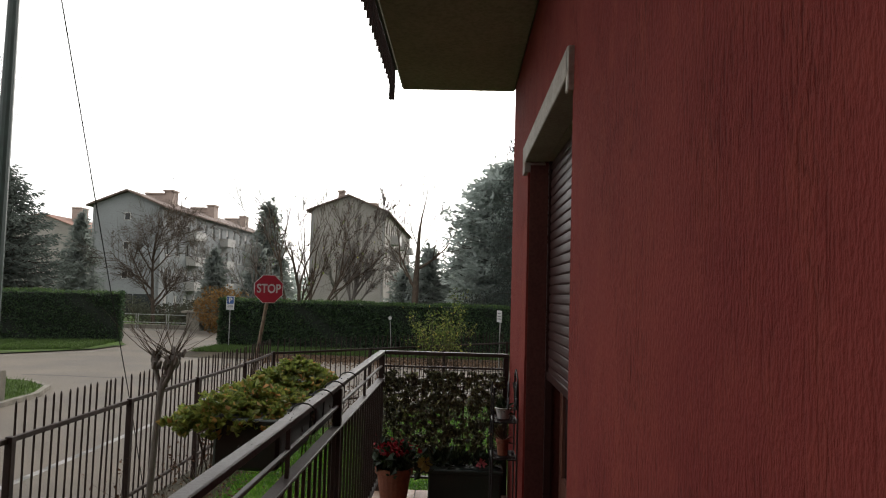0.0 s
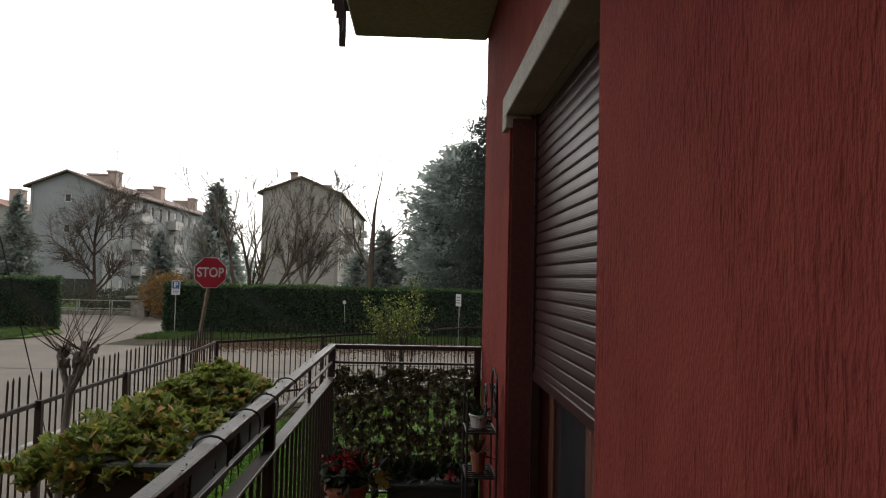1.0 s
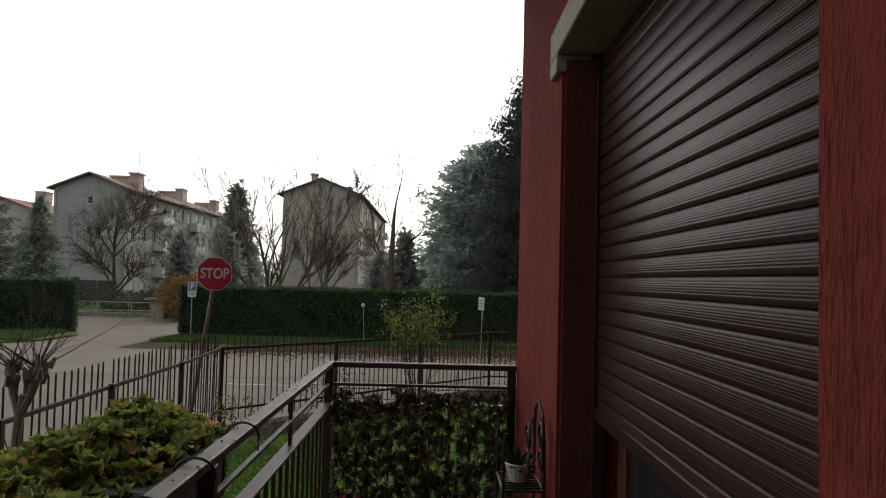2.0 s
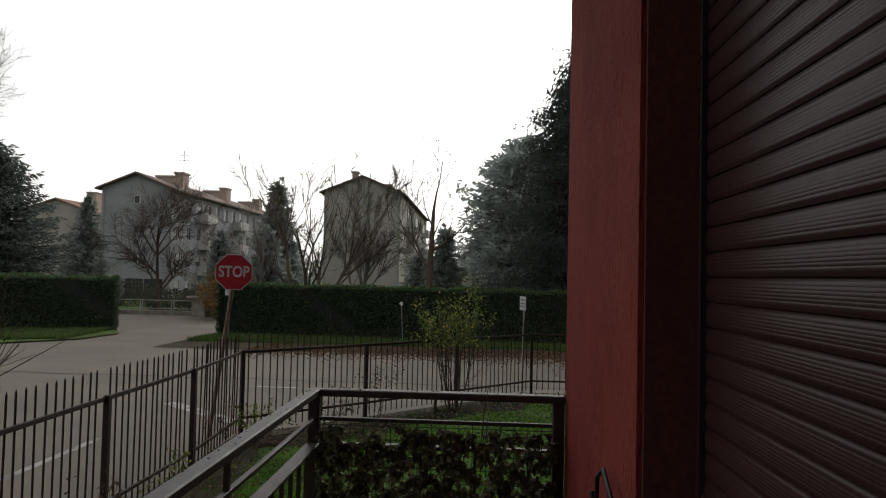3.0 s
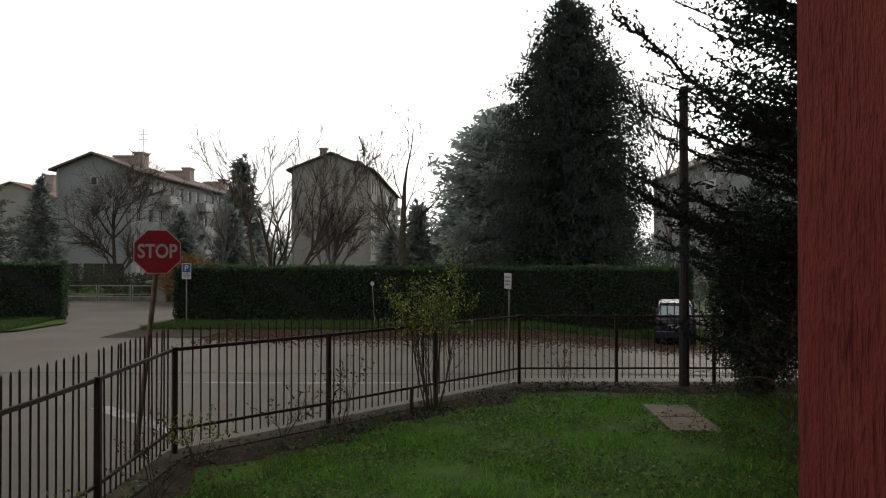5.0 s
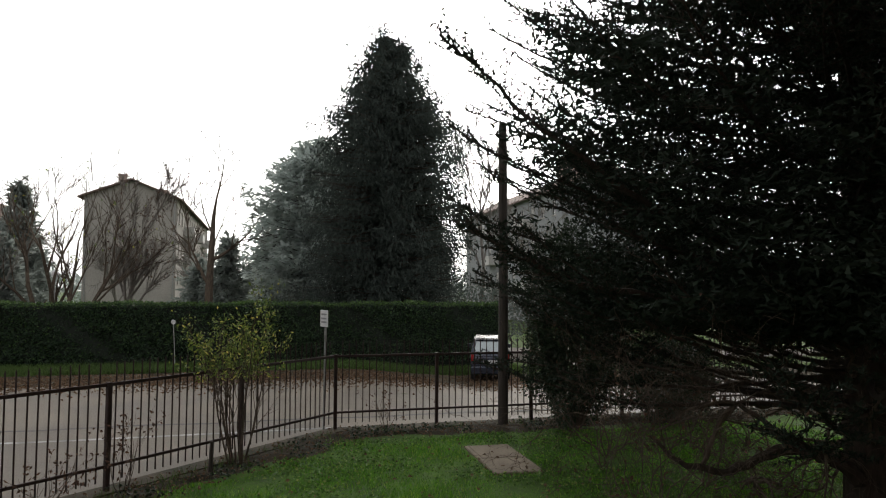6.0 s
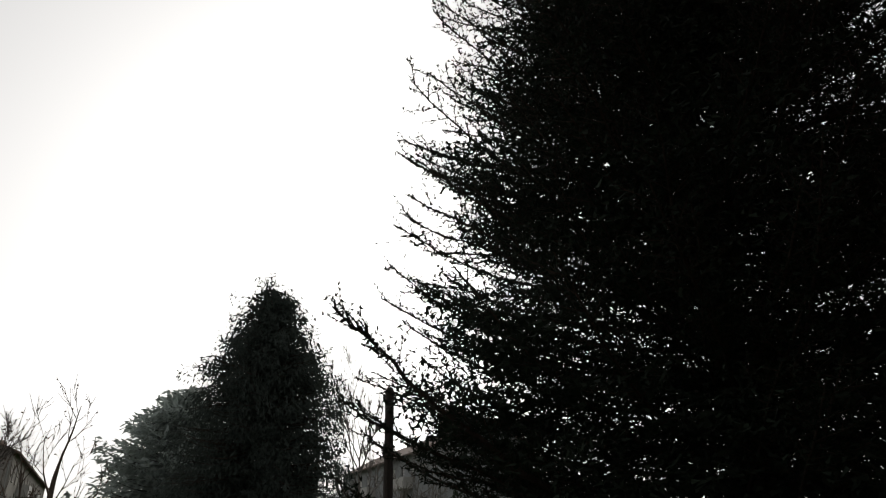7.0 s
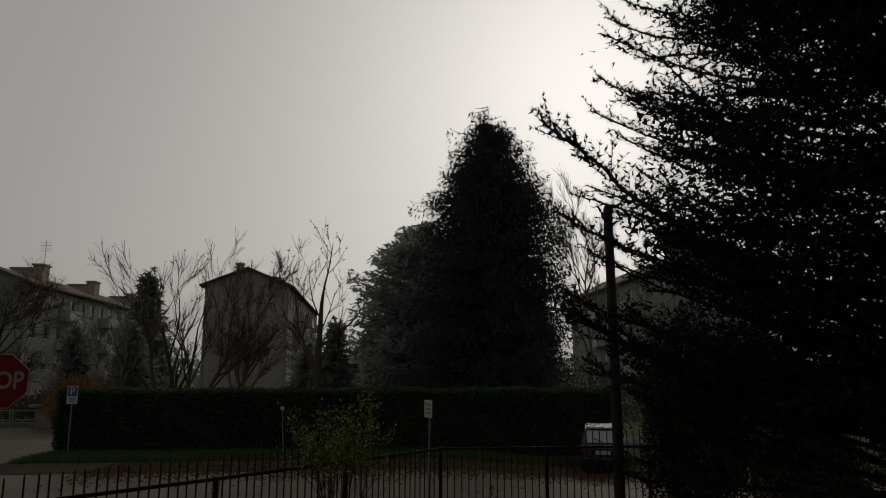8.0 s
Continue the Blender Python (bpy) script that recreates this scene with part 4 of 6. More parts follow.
def conifer(name, label, at, h, profile, seed, needle, bark="darkbark", whorl=0.42, per=9, size=0.34, width=0.10, droop=-0.25, dens=1.0, skirt=0.4, wob=0.25, hang=0.0):
    """A conifer of drooping boughs; profile: pairs of height share and radius; hang: the length of the curtains of twigs under its boughs."""
    rng = np.random.default_rng(seed)
    t = thing(name, label, "tree", at)
    tr, nd, bo = Geo(), Geo(), Geo()
    tr.tube([(0, 0, -0.3), (0, 0, h * 0.5), (0, 0, h * 0.98)], [h * 0.017 + 0.05, h * 0.011, 0.012], 8)
    hs, rs = [p[0] * h for p in profile], [p[1] for p in profile]
    z = skirt
    C, A = [], []
    up = np.array([0, 0, 1.0])
    while z < h * 0.985:
        R = np.interp(z, hs, rs)
        n = per if R > 0.8 else max(5, per - 3)
        for j in range(n):
            a = rng.uniform(0, 2 * math.pi)
            rr = R * (1 + 0.08 * math.sin(3 * a + z * 1.9 + seed) + 0.05 * math.sin(5 * a - z * 3.1)) * (1 - wob * rng.random() ** 2) * (1.10 if rng.random() < 0.12 else 1.0)
            out = np.array([math.cos(a), math.sin(a), 0])
            tang = np.array([-out[1], out[0], 0])
            m = max(3, int(rr / 0.28))
            f = np.linspace(0.12, 1, m)
            pts = out[None] * (rr * f)[:, None] + np.stack([np.zeros(m), np.zeros(m), z + rng.normal(0, 0.42) + (droop + rng.normal(0, 0.12)) * rr * f + 0.30 * rr * np.maximum(0, f - 0.6) ** 1.5], 1)
            if rr > 0.4:
                bo.tube(pts, np.linspace(0.02 + 0.012 * rr, 0.006, m), 3, cap=False)
            cnt = max(1, int(dens * 5))
            for i in range(m):
                w = 0.30 * rr * (1.05 - 0.7 * f[i])
                c = pts[i] + tang * rng.uniform(-w, w, (cnt, 1)) + out * rng.uniform(-0.15, 0.1, (cnt, 1)) + up * rng.normal(-0.05, 0.07, (cnt, 1))
                if hang:
                    # strands of twigs that hang from the bough
                    c = c - up * rng.uniform(0, hang, (cnt, 1)) * (0.35 + 0.65 * rng.random((cnt, 1)))
                    al = out * 0.30 + tang * rng.uniform(-0.4, 0.4, (cnt, 1)) + up * rng.uniform(-1.3, 0.35, (cnt, 1))
                else:
                    al = out * 0.8 + tang * rng.uniform(-0.9, 0.9, (cnt, 1)) + up * rng.uniform(-0.9, 0.45, (cnt, 1))
                C.append(c)
                A.append(al)
        z += whorl * (0.75 + 0.5 * rng.random()) * (0.5 + 0.5 * (1 - z / h))
    # close growth round the trunk
    k = int(900 * dens * h / 10)
    zz = skirt + (h * 0.97 - skirt) * rng.random(k)
    an, ra = rng.uniform(0, 2 * np.pi, k), np.interp(zz, hs, rs) * 0.72 * np.sqrt(rng.random(k))
    C.append(np.stack([ra * np.cos(an), ra * np.sin(an), zz + droop * 0.5 * ra], 1))
    A.append(rng.normal(size=(k, 3)) * (0.8, 0.8, 1.0))
    grown = sum(len(c) for c in C[:-1])
    C, A = np.concatenate(C), np.concatenate(A)
    n = len(C)
    fat = np.where(np.arange(n) < grown, 1.0, 2.2)
    nd.leaves(C, A, size * fat * rng.uniform(0.6, 1.3, n), width * fat * rng.uniform(0.7, 1.3, n), rng, 0.15)
    top = np.stack([rng.normal(0, 0.08, 60), rng.normal(0, 0.08, 60), rng.uniform(h * 0.93, h * 0.99, 60)], 1)
    nd.leaves(top, np.stack([rng.normal(0, 1, 60), rng.normal(0, 1, 60), rng.uniform(0.2, 1.5, 60)], 1), size * 0.7, width * 0.7, rng)
    part("trunk", tr, M[bark], t)
    part("branchwork", bo, M[bark], t, kind="stuff")
    part("crown", nd, M[needle], t)
    return t


# clipped hedges
def hedge(name, label, p0, p1, depth, z0, z1, seed, n):
    rng = np.random.default_rng(seed)
    L = math.hypot(p1[0] - p0[0], p1[1] - p0[1])
    yaw = math.degrees(math.atan2(p1[1] - p0[1], p1[0] - p0[0]))
    t = thing(name, label, "hedge", (p0[0], p0[1], 0), yaw)
    # solid box behind the leaves, near black: the inner shade is its colour
    part("core", Geo().box(0.12, L - 0.12, 0.12, depth - 0.12, z0 - 0.2, z1 - 0.12, 0.05), M["hedgecore"], t, "near-black box for the shade between the leaves")
    H = z1 - z0
    k = int(n * 0.66)
    wav = lambda u: 0.05 * np.sin(u * 1.3) + 0.04 * np.sin(u * 3.1 + 1)
    u, v = rng.uniform(0, L, k), rng.uniform(0, 1, k)
    c = np.stack([u, 0.09 + wav(u + v * 3) + rng.normal(0, 0.045, k), z0 + v * H], 1)
    al = np.stack([rng.normal(0, 1, k), rng.uniform(-1.2, 0.2, k), rng.normal(0.1, 0.8, k)], 1)
    e = int(n * 0.08)
    for s, x in ((-1, 0.08), (1, L - 0.08)):
        ce = np.stack([x + rng.normal(0, 0.05, e), rng.uniform(0, depth, e), rng.uniform(z0, z1, e)], 1)
        c, al = np.concatenate([c, ce]), np.concatenate([al, np.stack([s * rng.uniform(0, 1.2, e), rng.normal(0, 1, e), rng.normal(0, 0.8, e)], 1)])
    part("foliage", Geo().leaves(c, al, rng.uniform(0.07, 0.14, len(c)), 0.055, rng), M["hedgeleaf"], t, kind="stuff")
    k = int(n * 0.24)
    u = rng.uniform(0, L, k)
    c = np.stack([u, rng.uniform(0, depth, k), z1 - 0.09 + wav(u) * 0.6 + rng.normal(0, 0.035, k)], 1)
    part("top_growth", Geo().leaves(c, np.stack([rng.normal(0, 0.7, k), rng.normal(0, 0.7, k), rng.uniform(0, 1.5, k)], 1), rng.uniform(0.06, 0.14, k), 0.045, rng), M["hedgetop"], t, "paler young shoots", kind="stuff")
    return t


hedge("hedge", "long clipped dark green hedge across the street", (-11.2, 26.0), (8.6, 25.4), 1.3, -0.36, 1.84, 11, 42000)
hedge("hedge", "clipped green hedge beside the park entrance", (-34.0, 18.6), (-16.1, 27.1), 1.8, -0.36, 2.0, 12, 34000)

# trees beyond the hedge
bare_tree("bare_tree", "wide bare tree by the park entrance", (-22.3, 44.4, -0.65), 9.0, 0.18, 24, 3, trunk=0.78, kids=(13, 16), ang=(0.6, 1.0), ratio=(0.38, 0.58), up=0.04, gnarl=0.06, minr=0.010, low=0.12, bark="bark")
bare_tree("bare_tree", "bare tree with several dark forking stems", (-8.9, 33, -0.5), 7.8, 0.15, 26, 3, stems=4, spread=0.45, trunk=0.72, kids=(4, 6), ang=(0.3, 0.65), ratio=(0.42, 0.6), minr=0.015, bark="bark", leaves=110, leafmat="leafyellow", leafsize=0.14, up=0.10, gnarl=0.09, low=0.35)
bare_tree("bare_tree", "slender leaning tree with a few dry leaves", (-7.3, 36, -0.5), 7.7, 0.16, 34, 3, lean=(0.10, 0), trunk=0.80, kids=(10, 13), ang=(0.35, 0.7), ratio=(0.30, 0.48), minr=0.014, bark="palebark", leaves=420, leafsize=0.14, up=0.07, gnarl=0.06, low=0.25)
bare_tree("bare_tree", "pale slim bare tree beside a conifer", (-14.2, 40, -0.55), 8.2, 0.09, 35, 3, trunk=0.8, kids=(6, 8), ang=(0.3, 0.6), ratio=(0.3, 0.5), minr=0.014, bark="palebark", up=0.10, low=0.3)

kt = thing("bare_tree", "tall dark trunk with thin shoots and one long side branch", "tree", (-2.8, 31.6, -0.45))
rng = np.random.default_rng(40)
g, tips = Geo(), []
g.tube([(0, 0, -0.2), (0.02, 0, 1.5), (0.05, 0, 3.2), (0.12, 0, 4.8), (0.16, 0, 5.9), (0.22, 0, 6.4)], [0.24, 0.20, 0.16, 0.12, 0.085, 0.06], 9)
for p, d, L, r in (((0.2, 0, 6.3), (0.3, 0, 1), 2.4, 0.055), ((0.05, 0, 4.0), (1, 0.1, 0.28), 2.2, 0.09), ((0.02, 0, 3.0), (-0.6, 0, 0.7), 2.0, 0.10), ((-0.75, 0, 4.1), (-0.05, 0.1, 1), 3.2, 0.05), ((-0.4, 0, 3.6), (-0.7, 0.1, 1), 2.6, 0.04), ((0.1, 0, 4.4), (0.5, 0.2, 1), 2.2, 0.04), ((0.12, 0, 5.2), (-0.4, 0, 1), 2.4, 0.04)):
    d = np.array(d, float)
    grow(g, tips, rng, np.array(p, float), d / np.linalg.norm(d), L, r, 1, 3, up=0.12, gnarl=0.10, kids=(4, 6), ratio=(0.4, 0.6), minr=0.014)
part("trunk", g, M["bark"], kt)
tp = np.array(tips)
c = tp[rng.integers(0, len(tp), 120)]
part("foliage", Geo().leaves(c, rng.normal(size=(120, 3)), 0.12, 0.07, rng), M["leafbrown"], kt)

bare_tree("bare_tree", "slender bare birch with upright twigs", (12.2, 40, -0.5), 12.6, 0.15, 52, 3, trunk=0.85, kids=(9, 12), ang=(0.3, 0.55), ratio=(0.3, 0.5), up=0.12, minr=0.017, low=0.3, bark="palebark")
bare_tree("bare_tree", "tall bare tree behind the pines", (-47.5, 50, -0.6), 25.5, 0.3, 54, 4, trunk=0.6, kids=(6, 8), ratio=(0.42, 0.6), up=0.08, minr=0.014)
for i, (x, y, h) in enumerate(((-20.5, 60, 9), (-12, 62, 8.5), (-4.5, 60, 7), (18, 45, 10.5), (-26, 66, 8))):
    bare_tree("bare_tree", "misty bare tree in the park", (x, y, -0.7), h, 0.14, 60 + i, 3, trunk=0.75, kids=(7, 10), ratio=(0.35, 0.55), minr=0.022, up=0.08, low=0.3)

conifer("spruce", "tall dense dark spruce behind the hedge", (4.9, 30.8, -0.5), 14.5, ((0, 3.3), (0.22, 3.6), (0.42, 3.75), (0.56, 3.65), (0.70, 3.2), (0.82, 2.45), (0.90, 1.75), (0.96, 1.0), (1, 0.25)), 3, "spruce", whorl=0.36, per=15, size=0.22, width=0.055, dens=2.8, wob=0.3, droop=-0.16, hang=0.75)
conifer("cedar", "broad conifer with grey-green needles paled for the haze", (2.5, 42, -0.6), 11.6, ((0, 3.7), (0.35, 4.0), (0.6, 3.9), (0.78, 3.0), (0.9, 1.9), (1, 0.5)), 4, "palespruce", whorl=0.40, per=13, size=0.42, width=0.12, droop=0.05, dens=1.8)
conifer("spruce", "conifer in the park with needles paled for the haze", (-15.5, 49, -0.7), 9.6, ((0, 2.3), (0.3, 2.2), (0.6, 1.5), (0.85, 0.7), (1, 0.1)), 5, "mistspruce", size=0.36, width=0.10, dens=1.8)
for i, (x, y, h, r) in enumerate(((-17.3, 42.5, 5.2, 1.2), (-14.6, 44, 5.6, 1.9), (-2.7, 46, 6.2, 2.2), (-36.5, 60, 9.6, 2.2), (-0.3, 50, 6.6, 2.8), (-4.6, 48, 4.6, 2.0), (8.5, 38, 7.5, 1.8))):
    conifer("spruce", "small conifer in the park, its green paled for the haze", (x, y, -0.7), h, ((0, r), (0.35, r), (0.7, r * 0.6), (1, 0.1)), 70 + i, "mistspruce", size=0.34, width=0.10, dens=1.6)
for i, (x, y, h, r) in enumerate(((-31.0, 38.5, 11.0, 5.6), (-38.0, 37, 12.0, 5.8))):
    conifer("pine", "dark spreading pine beside the park", (x, y, -0.6), h, ((0, r * 0.95), (0.3, r), (0.6, r * 0.68), (0.85, r * 0.38), (1, 0.3)), 80 + i, "farspruce", size=0.36, width=0.10, dens=1.8, droop=0.02, whorl=0.5, per=13)

rng = np.random.default_rng(90)
for x, y, z, rx, h, n, m, lab in ((-15.4, 38.6, -0.55, 1.7, 2.9, 2600, "leaforange", "rounded orange-brown autumn shrub"), (-12.5, 48, -0.7, 2.0, 2.2, 1600, "leafbrown", "low brown shrub in the park"), (-19.5, 46, -0.7, 2.2, 1.6, 1600, "dullshrub", "low green shrub by the park entrance"), (-23.0, 47.5, -0.7, 2.4, 1.7, 2000, "dullshrub", "low dull olive shrub in the park"), (-30.5, 50, -0.7, 2.2, 1.8, 2000, "dullshrub", "low green shrub by the park entrance"), (-21.2, 50, -0.7, 2.2, 2.0, 2000, "dullshrub", "low dull olive shrub in the park"), (-29.5, 53, -0.7, 2.6, 2.2, 2200, "dullshrub", "low green shrub by the park entrance"), (1.0, 38, -0.5, 2.2, 3.0, 2200, "farspruce", "rounded green shrub behind the hedge"), (10.5, 33, -0.5, 2.5, 3.5, 2600, "farspruce", "rounded green shrub behind the hedge"), (16.5, 31, -0.4, 3.2, 4.0, 3400, "dullshrub", "rounded green shrub across the road"), (22.5, 29, -0.4, 3.4, 4.2, 3400, "dullshrub", "rounded green shrub across the road")):
    t = thing("shrub", lab, "shrub", (x, y, z))
    g, tips = Geo(), []
    for s in range(7):
        a = s * 0.9
        d = np.array([0.5 * math.cos(a), 0.5 * math.sin(a), 1.0])
        grow(g, tips, rng, np.array([0.0, 0, -0.1]), d / np.linalg.norm(d), h * 0.6, 0.03, 1, 3, minr=0.008)
    part("stemwork", g, M["bark"], t, kind="stuff")
    q = rng.normal(size=(n, 3))
    q /= np.linalg.norm(q, axis=1)[:, None]
    lump = 1 + 0.18 * np.sin(q[:, 0] * 5 + 1) * np.sin(q[:, 1] * 4 + q[:, 2] * 6)
    c = q * (rng.uniform(0.55, 1.0, n) * lump)[:, None] * (rx, rx, h * 0.5) + (0, 0, h * 0.5)
    part("foliage", Geo().leaves(c, q + rng.normal(0, 0.8, (n, 3)), 0.16, 0.1, rng), M[m], t)

# woods that close the distance; the haze is put into their pale colour
rng = np.random.default_rng(95)
n = 15000
u = rng.uniform(-150, 150, n)
crest = 5.2 + 1.6 * np.sin(u * 0.11) + 1.1 * np.sin(u * 0.31 + 2) + 0.8 * np.sin(u * 0.83 + 1)
c = np.stack([u, 134 + 0.0006 * -u * u + rng.uniform(-3, 3, n), -1.5 + (crest + 1.5) * rng.random(n) ** 0.75], 1)
solid("far_woods", Geo().leaves(c, rng.normal(size=(n, 3)) + (0, 0, 0.4), rng.uniform(0.7, 1.5, n), rng.uniform(0.4, 0.8, n), rng), M["palespruce"], "woods in the far distance, haze put into their grey-green colour", "woods", "stuff")

# the great cedar in the garden
def bent(pts, rng, k=4):
    """A crooked line through the points."""
    pts = np.array(pts)
    f = np.linspace(0, len(pts) - 1, (len(pts) - 1) * k + 1)
    q = np.stack([np.interp(f, np.arange(len(pts)), pts[:, i]) for i in range(3)], 1)
    q[1:-1] = (q[:-2] + q[2:] + q[1:-1]) / 3 + rng.normal(0, 0.012, (len(q) - 2, 3))
    return q


def bent_radii(r, k=4):
    f = np.linspace(0, len(r) - 1, (len(r) - 1) * k + 1)
    return np.interp(f, np.arange(len(r)), r) * (1 + 0.1 * np.sin(f * 5))


def great_cedar(at, h, seed):
    rng = np.random.default_rng(seed)
    t = thing("cedar", "great dark cedar with spiky drooping boughs in the garden", "tree", at)
    tr, tw, bo = Geo(), Geo(), Geo()
    tr.tube([(0, 0, -0.2), (0.05, 0, 2), (0, 0.05, 7), (0, 0, h)], [0.30, 0.25, 0.17, 0.02], 12)
    tufts, along = [], []

    def spray(q, d, gap):
        """Short shoots with a tuft of needles each, set along a twig."""
        step = np.linalg.norm(q[-1] - q[0])
        n = max(2, int(step / gap))
        u = np.linspace(0.05, 1, n) * (len(q) - 1)
        c = np.stack([np.interp(u, np.arange(len(q)), q[:, k]) for k in range(3)], 1)
        c += rng.normal(0, 0.006, (n, 3))
        tufts.append(c)
        along.append(np.tile(d, (n, 1)))

    def twig(p, d, L, r, level):
        n = max(3, int(L / 0.12) + 2)
        u = np.linspace(0, 1, n)
        q = p + d * (L * u)[:, None] + np.array([0, 0, 1.0]) * (rng.uniform(0.02, 0.3) * L * u ** 2)[:, None] + rng.normal(0, 0.008, (n, 3))
        ends = q if level else q[[0, -1]]
        tw.tube(ends, np.linspace(r, 0.0022, len(ends)), 3, cap=False)
        spray(q, d, 0.042)
        if level and L > 0.28:
            lat = np.cross(d, (0, 0, 1.0))
            for k, f in enumerate(np.arange(0.2, 0.95, 0.13 / L)):
                sd = d * rng.uniform(0.7, 1.0) + lat * (1 if k % 2 else -1) * rng.uniform(0.45, 0.85) + np.array([0, 0, rng.uniform(-0.12, 0.2)])
                twig(p + (q[-1] - p) * f, sd / np.linalg.norm(sd), L * rng.uniform(0.22, 0.42) * (1.15 - 0.6 * f), r * 0.6, 0)

    def bough(pts, r, bare):
        m = len(pts)
        bo.tube(pts, np.linspace(r, 0.006, m), 5, cap=False)
        length = np.linalg.norm(np.diff(pts, axis=0), axis=1).sum()
        spray(pts[int(m * bare):], (pts[-1] - pts[0]) / np.linalg.norm(pts[-1] - pts[0]), 0.03)
        for k, s in enumerate(np.arange(bare, 0.985, 0.095 / length)):
            f = s * (m - 1)
            i = min(int(f), m - 2)
            p = pts[i] + (pts[i + 1] - pts[i]) * (f - i)
            dr = pts[i + 1] - pts[i]
            dr /= np.linalg.norm(dr)
            lat = np.cross(dr, (0, 0, 1.0))
            lat /= np.linalg.norm(lat) + 1e-9
            if rng.random() < 0.08:
                continue
            d = dr * rng.uniform(0.6, 1.0) + lat * (1 if k % 2 else -1) * rng.uniform(0.5, 1.0) + np.array([0, 0, rng.uniform(-0.45, 0.3)])
            twig(p, d / np.linalg.norm(d), rng.uniform(0.5, 1.1) * (0.27 + 0.55 * min(1.0, length / 4) * (1 - s) ** 0.75), 0.007, 1)

    z = 1.35
    while z < h * 0.98:
        R = np.interp(z / h, (0, 0.1, 0.2, 0.29, 0.38, 0.44, 0.515, 0.7, 0.9, 1), (3.6, 4.4, 4.75, 4.55, 4.3, 4.1, 3.65, 2.6, 1.1, 0.2))
        for j in range(18 if z < 10.5 else 10 if R > 1.5 else 7):
            a = rng.uniform(0, 2 * math.pi)
            rr = R * (rng.uniform(0.88, 1.02) if rng.random() < 0.36 else rng.uniform(0.66, 0.9))
            out = np.array([math.cos(a), math.sin(a), 0.0])
            tang = np.array([-out[1], out[0], 0.0])
            m = 15
            f = np.linspace(0, 1, m)
            rise = rng.uniform(-0.10, 0.10) * f + rng.uniform(0.12, 0.36) * f ** 2.6
            pts = out * (rr * f)[:, None] + tang * (rng.uniform(-0.2, 0.2) * rr * f ** 2 + np.cumsum(rng.normal(0, 0.012, m)))[:, None] + np.stack([np.zeros(m), np.zeros(m), z - 0.2 * rr * 0.3 + rise * rr + np.cumsum(rng.normal(0, 0.02, m))], 1)
            bough(pts, 0.014 + 0.006 * rr, 0.55)
        z += 0.36 * rng.uniform(0.7, 1.3)
    # two long leading boughs that reach out over the lawn
    for path in ([(0, 0, 2.3), (-1.6, -0.2, 2.7), (-3.0, -0.35, 3.2), (-3.9, -0.3, 3.8), (-4.5, -0.25, 4.35), (-4.85, -0.2, 4.62)], [(0, 0, 1.9), (-1.6, -0.3, 2.1), (-2.9, -0.5, 2.25), (-3.8, -0.5, 2.4), (-4.4, -0.45, 2.7), (-4.75, -0.4, 2.95)], [(0, 0, 2.0), (-1.3, 1.6, 2.0), (-2.2, 3.0, 2.1), (-2.75, 3.9, 2.3), (-3.1, 4.5, 2.6)]):
        bough(bent(path, rng), 0.05, 0.35)
    tufts, along = np.concatenate(tufts), np.concatenate(along)
    per = 3
    n = len(tufts) * per
    A = np.repeat(along, per, 0) * 0.5 + rng.normal(0, 0.85, (n, 3)) + np.array([0, 0, 0.3])
    # closed foliage of the inner boughs, in flat layered sprays with a few gaps
    k0, per2 = 9500, 38
    zz = 1.75 + (h - 2.4) * rng.random(k0) ** 1.45
    RR = np.interp(zz / h, (0, 0.1, 0.2, 0.29, 0.38, 0.44, 0.515, 0.7, 0.9, 1), (2.7, 3.3, 3.6, 3.5, 3.25, 3.0, 2.6, 1.8, 0.7, 0.1))
    an, rad = rng.uniform(0, 2 * np.pi, k0), RR * np.sqrt(rng.random(k0))
    lump = 1 + 0.13 * np.sin(an * 7 + zz * 2.3) * np.sin(zz * 4.1 + an * 3)
    c2 = np.stack([rad * lump * np.cos(an), rad * lump * np.sin(an), zz + 0.10 * rad], 1)
    gap = np.sin(c2[:, 0] * 0.9 + 1.0) * np.sin(c2[:, 1] * 0.8 + 0.6) * np.sin(c2[:, 2] * 2.4 + c2[:, 0])
    c2 = c2[gap < 0.38]
    c2 = np.repeat(c2, per2, 0) + rng.normal(0, 1, (len(c2) * per2, 3)) * (0.17, 0.17, 0.05)
    k = len(c2)
    inside = Geo().needles(c2, rng.normal(size=(k, 3)) * (1, 1, 0.6), rng.uniform(0.065, 0.12, k), rng.uniform(0.026, 0.045, k), rng)
    part("inner_crown", inside, M["cedar"], t, kind="stuff")
    part("trunk", tr, M["darkbark"], t)
    part("branchwork", bo, M["darkbark"], t, kind="stuff")
    part("twigwork", tw, M["darkbark"], t, kind="stuff")
    part("crown", Geo().needles(np.repeat(tufts, per, 0), A, rng.uniform(0.034, 0.064, n), rng.uniform(0.016, 0.024, n), rng), M["cedar"], t)
    # dead lower branches
    g, tips = Geo(), []
    for j in range(30):
        a = rng.uniform(math.pi * 0.5, math.pi * 1.75)
        d = np.array([math.cos(a), math.sin(a), rng.uniform(-0.25, 0.1)])
        grow(g, tips, rng, np.array([0.1 * math.cos(a), 0.1 * math.sin(a), rng.uniform(0.45, 1.8)]), d / np.linalg.norm(d), rng.uniform(1.2, 3.1), 0.022, 1, 3, gnarl=0.40, up=0.02, kids=(4, 6), minr=0.003)
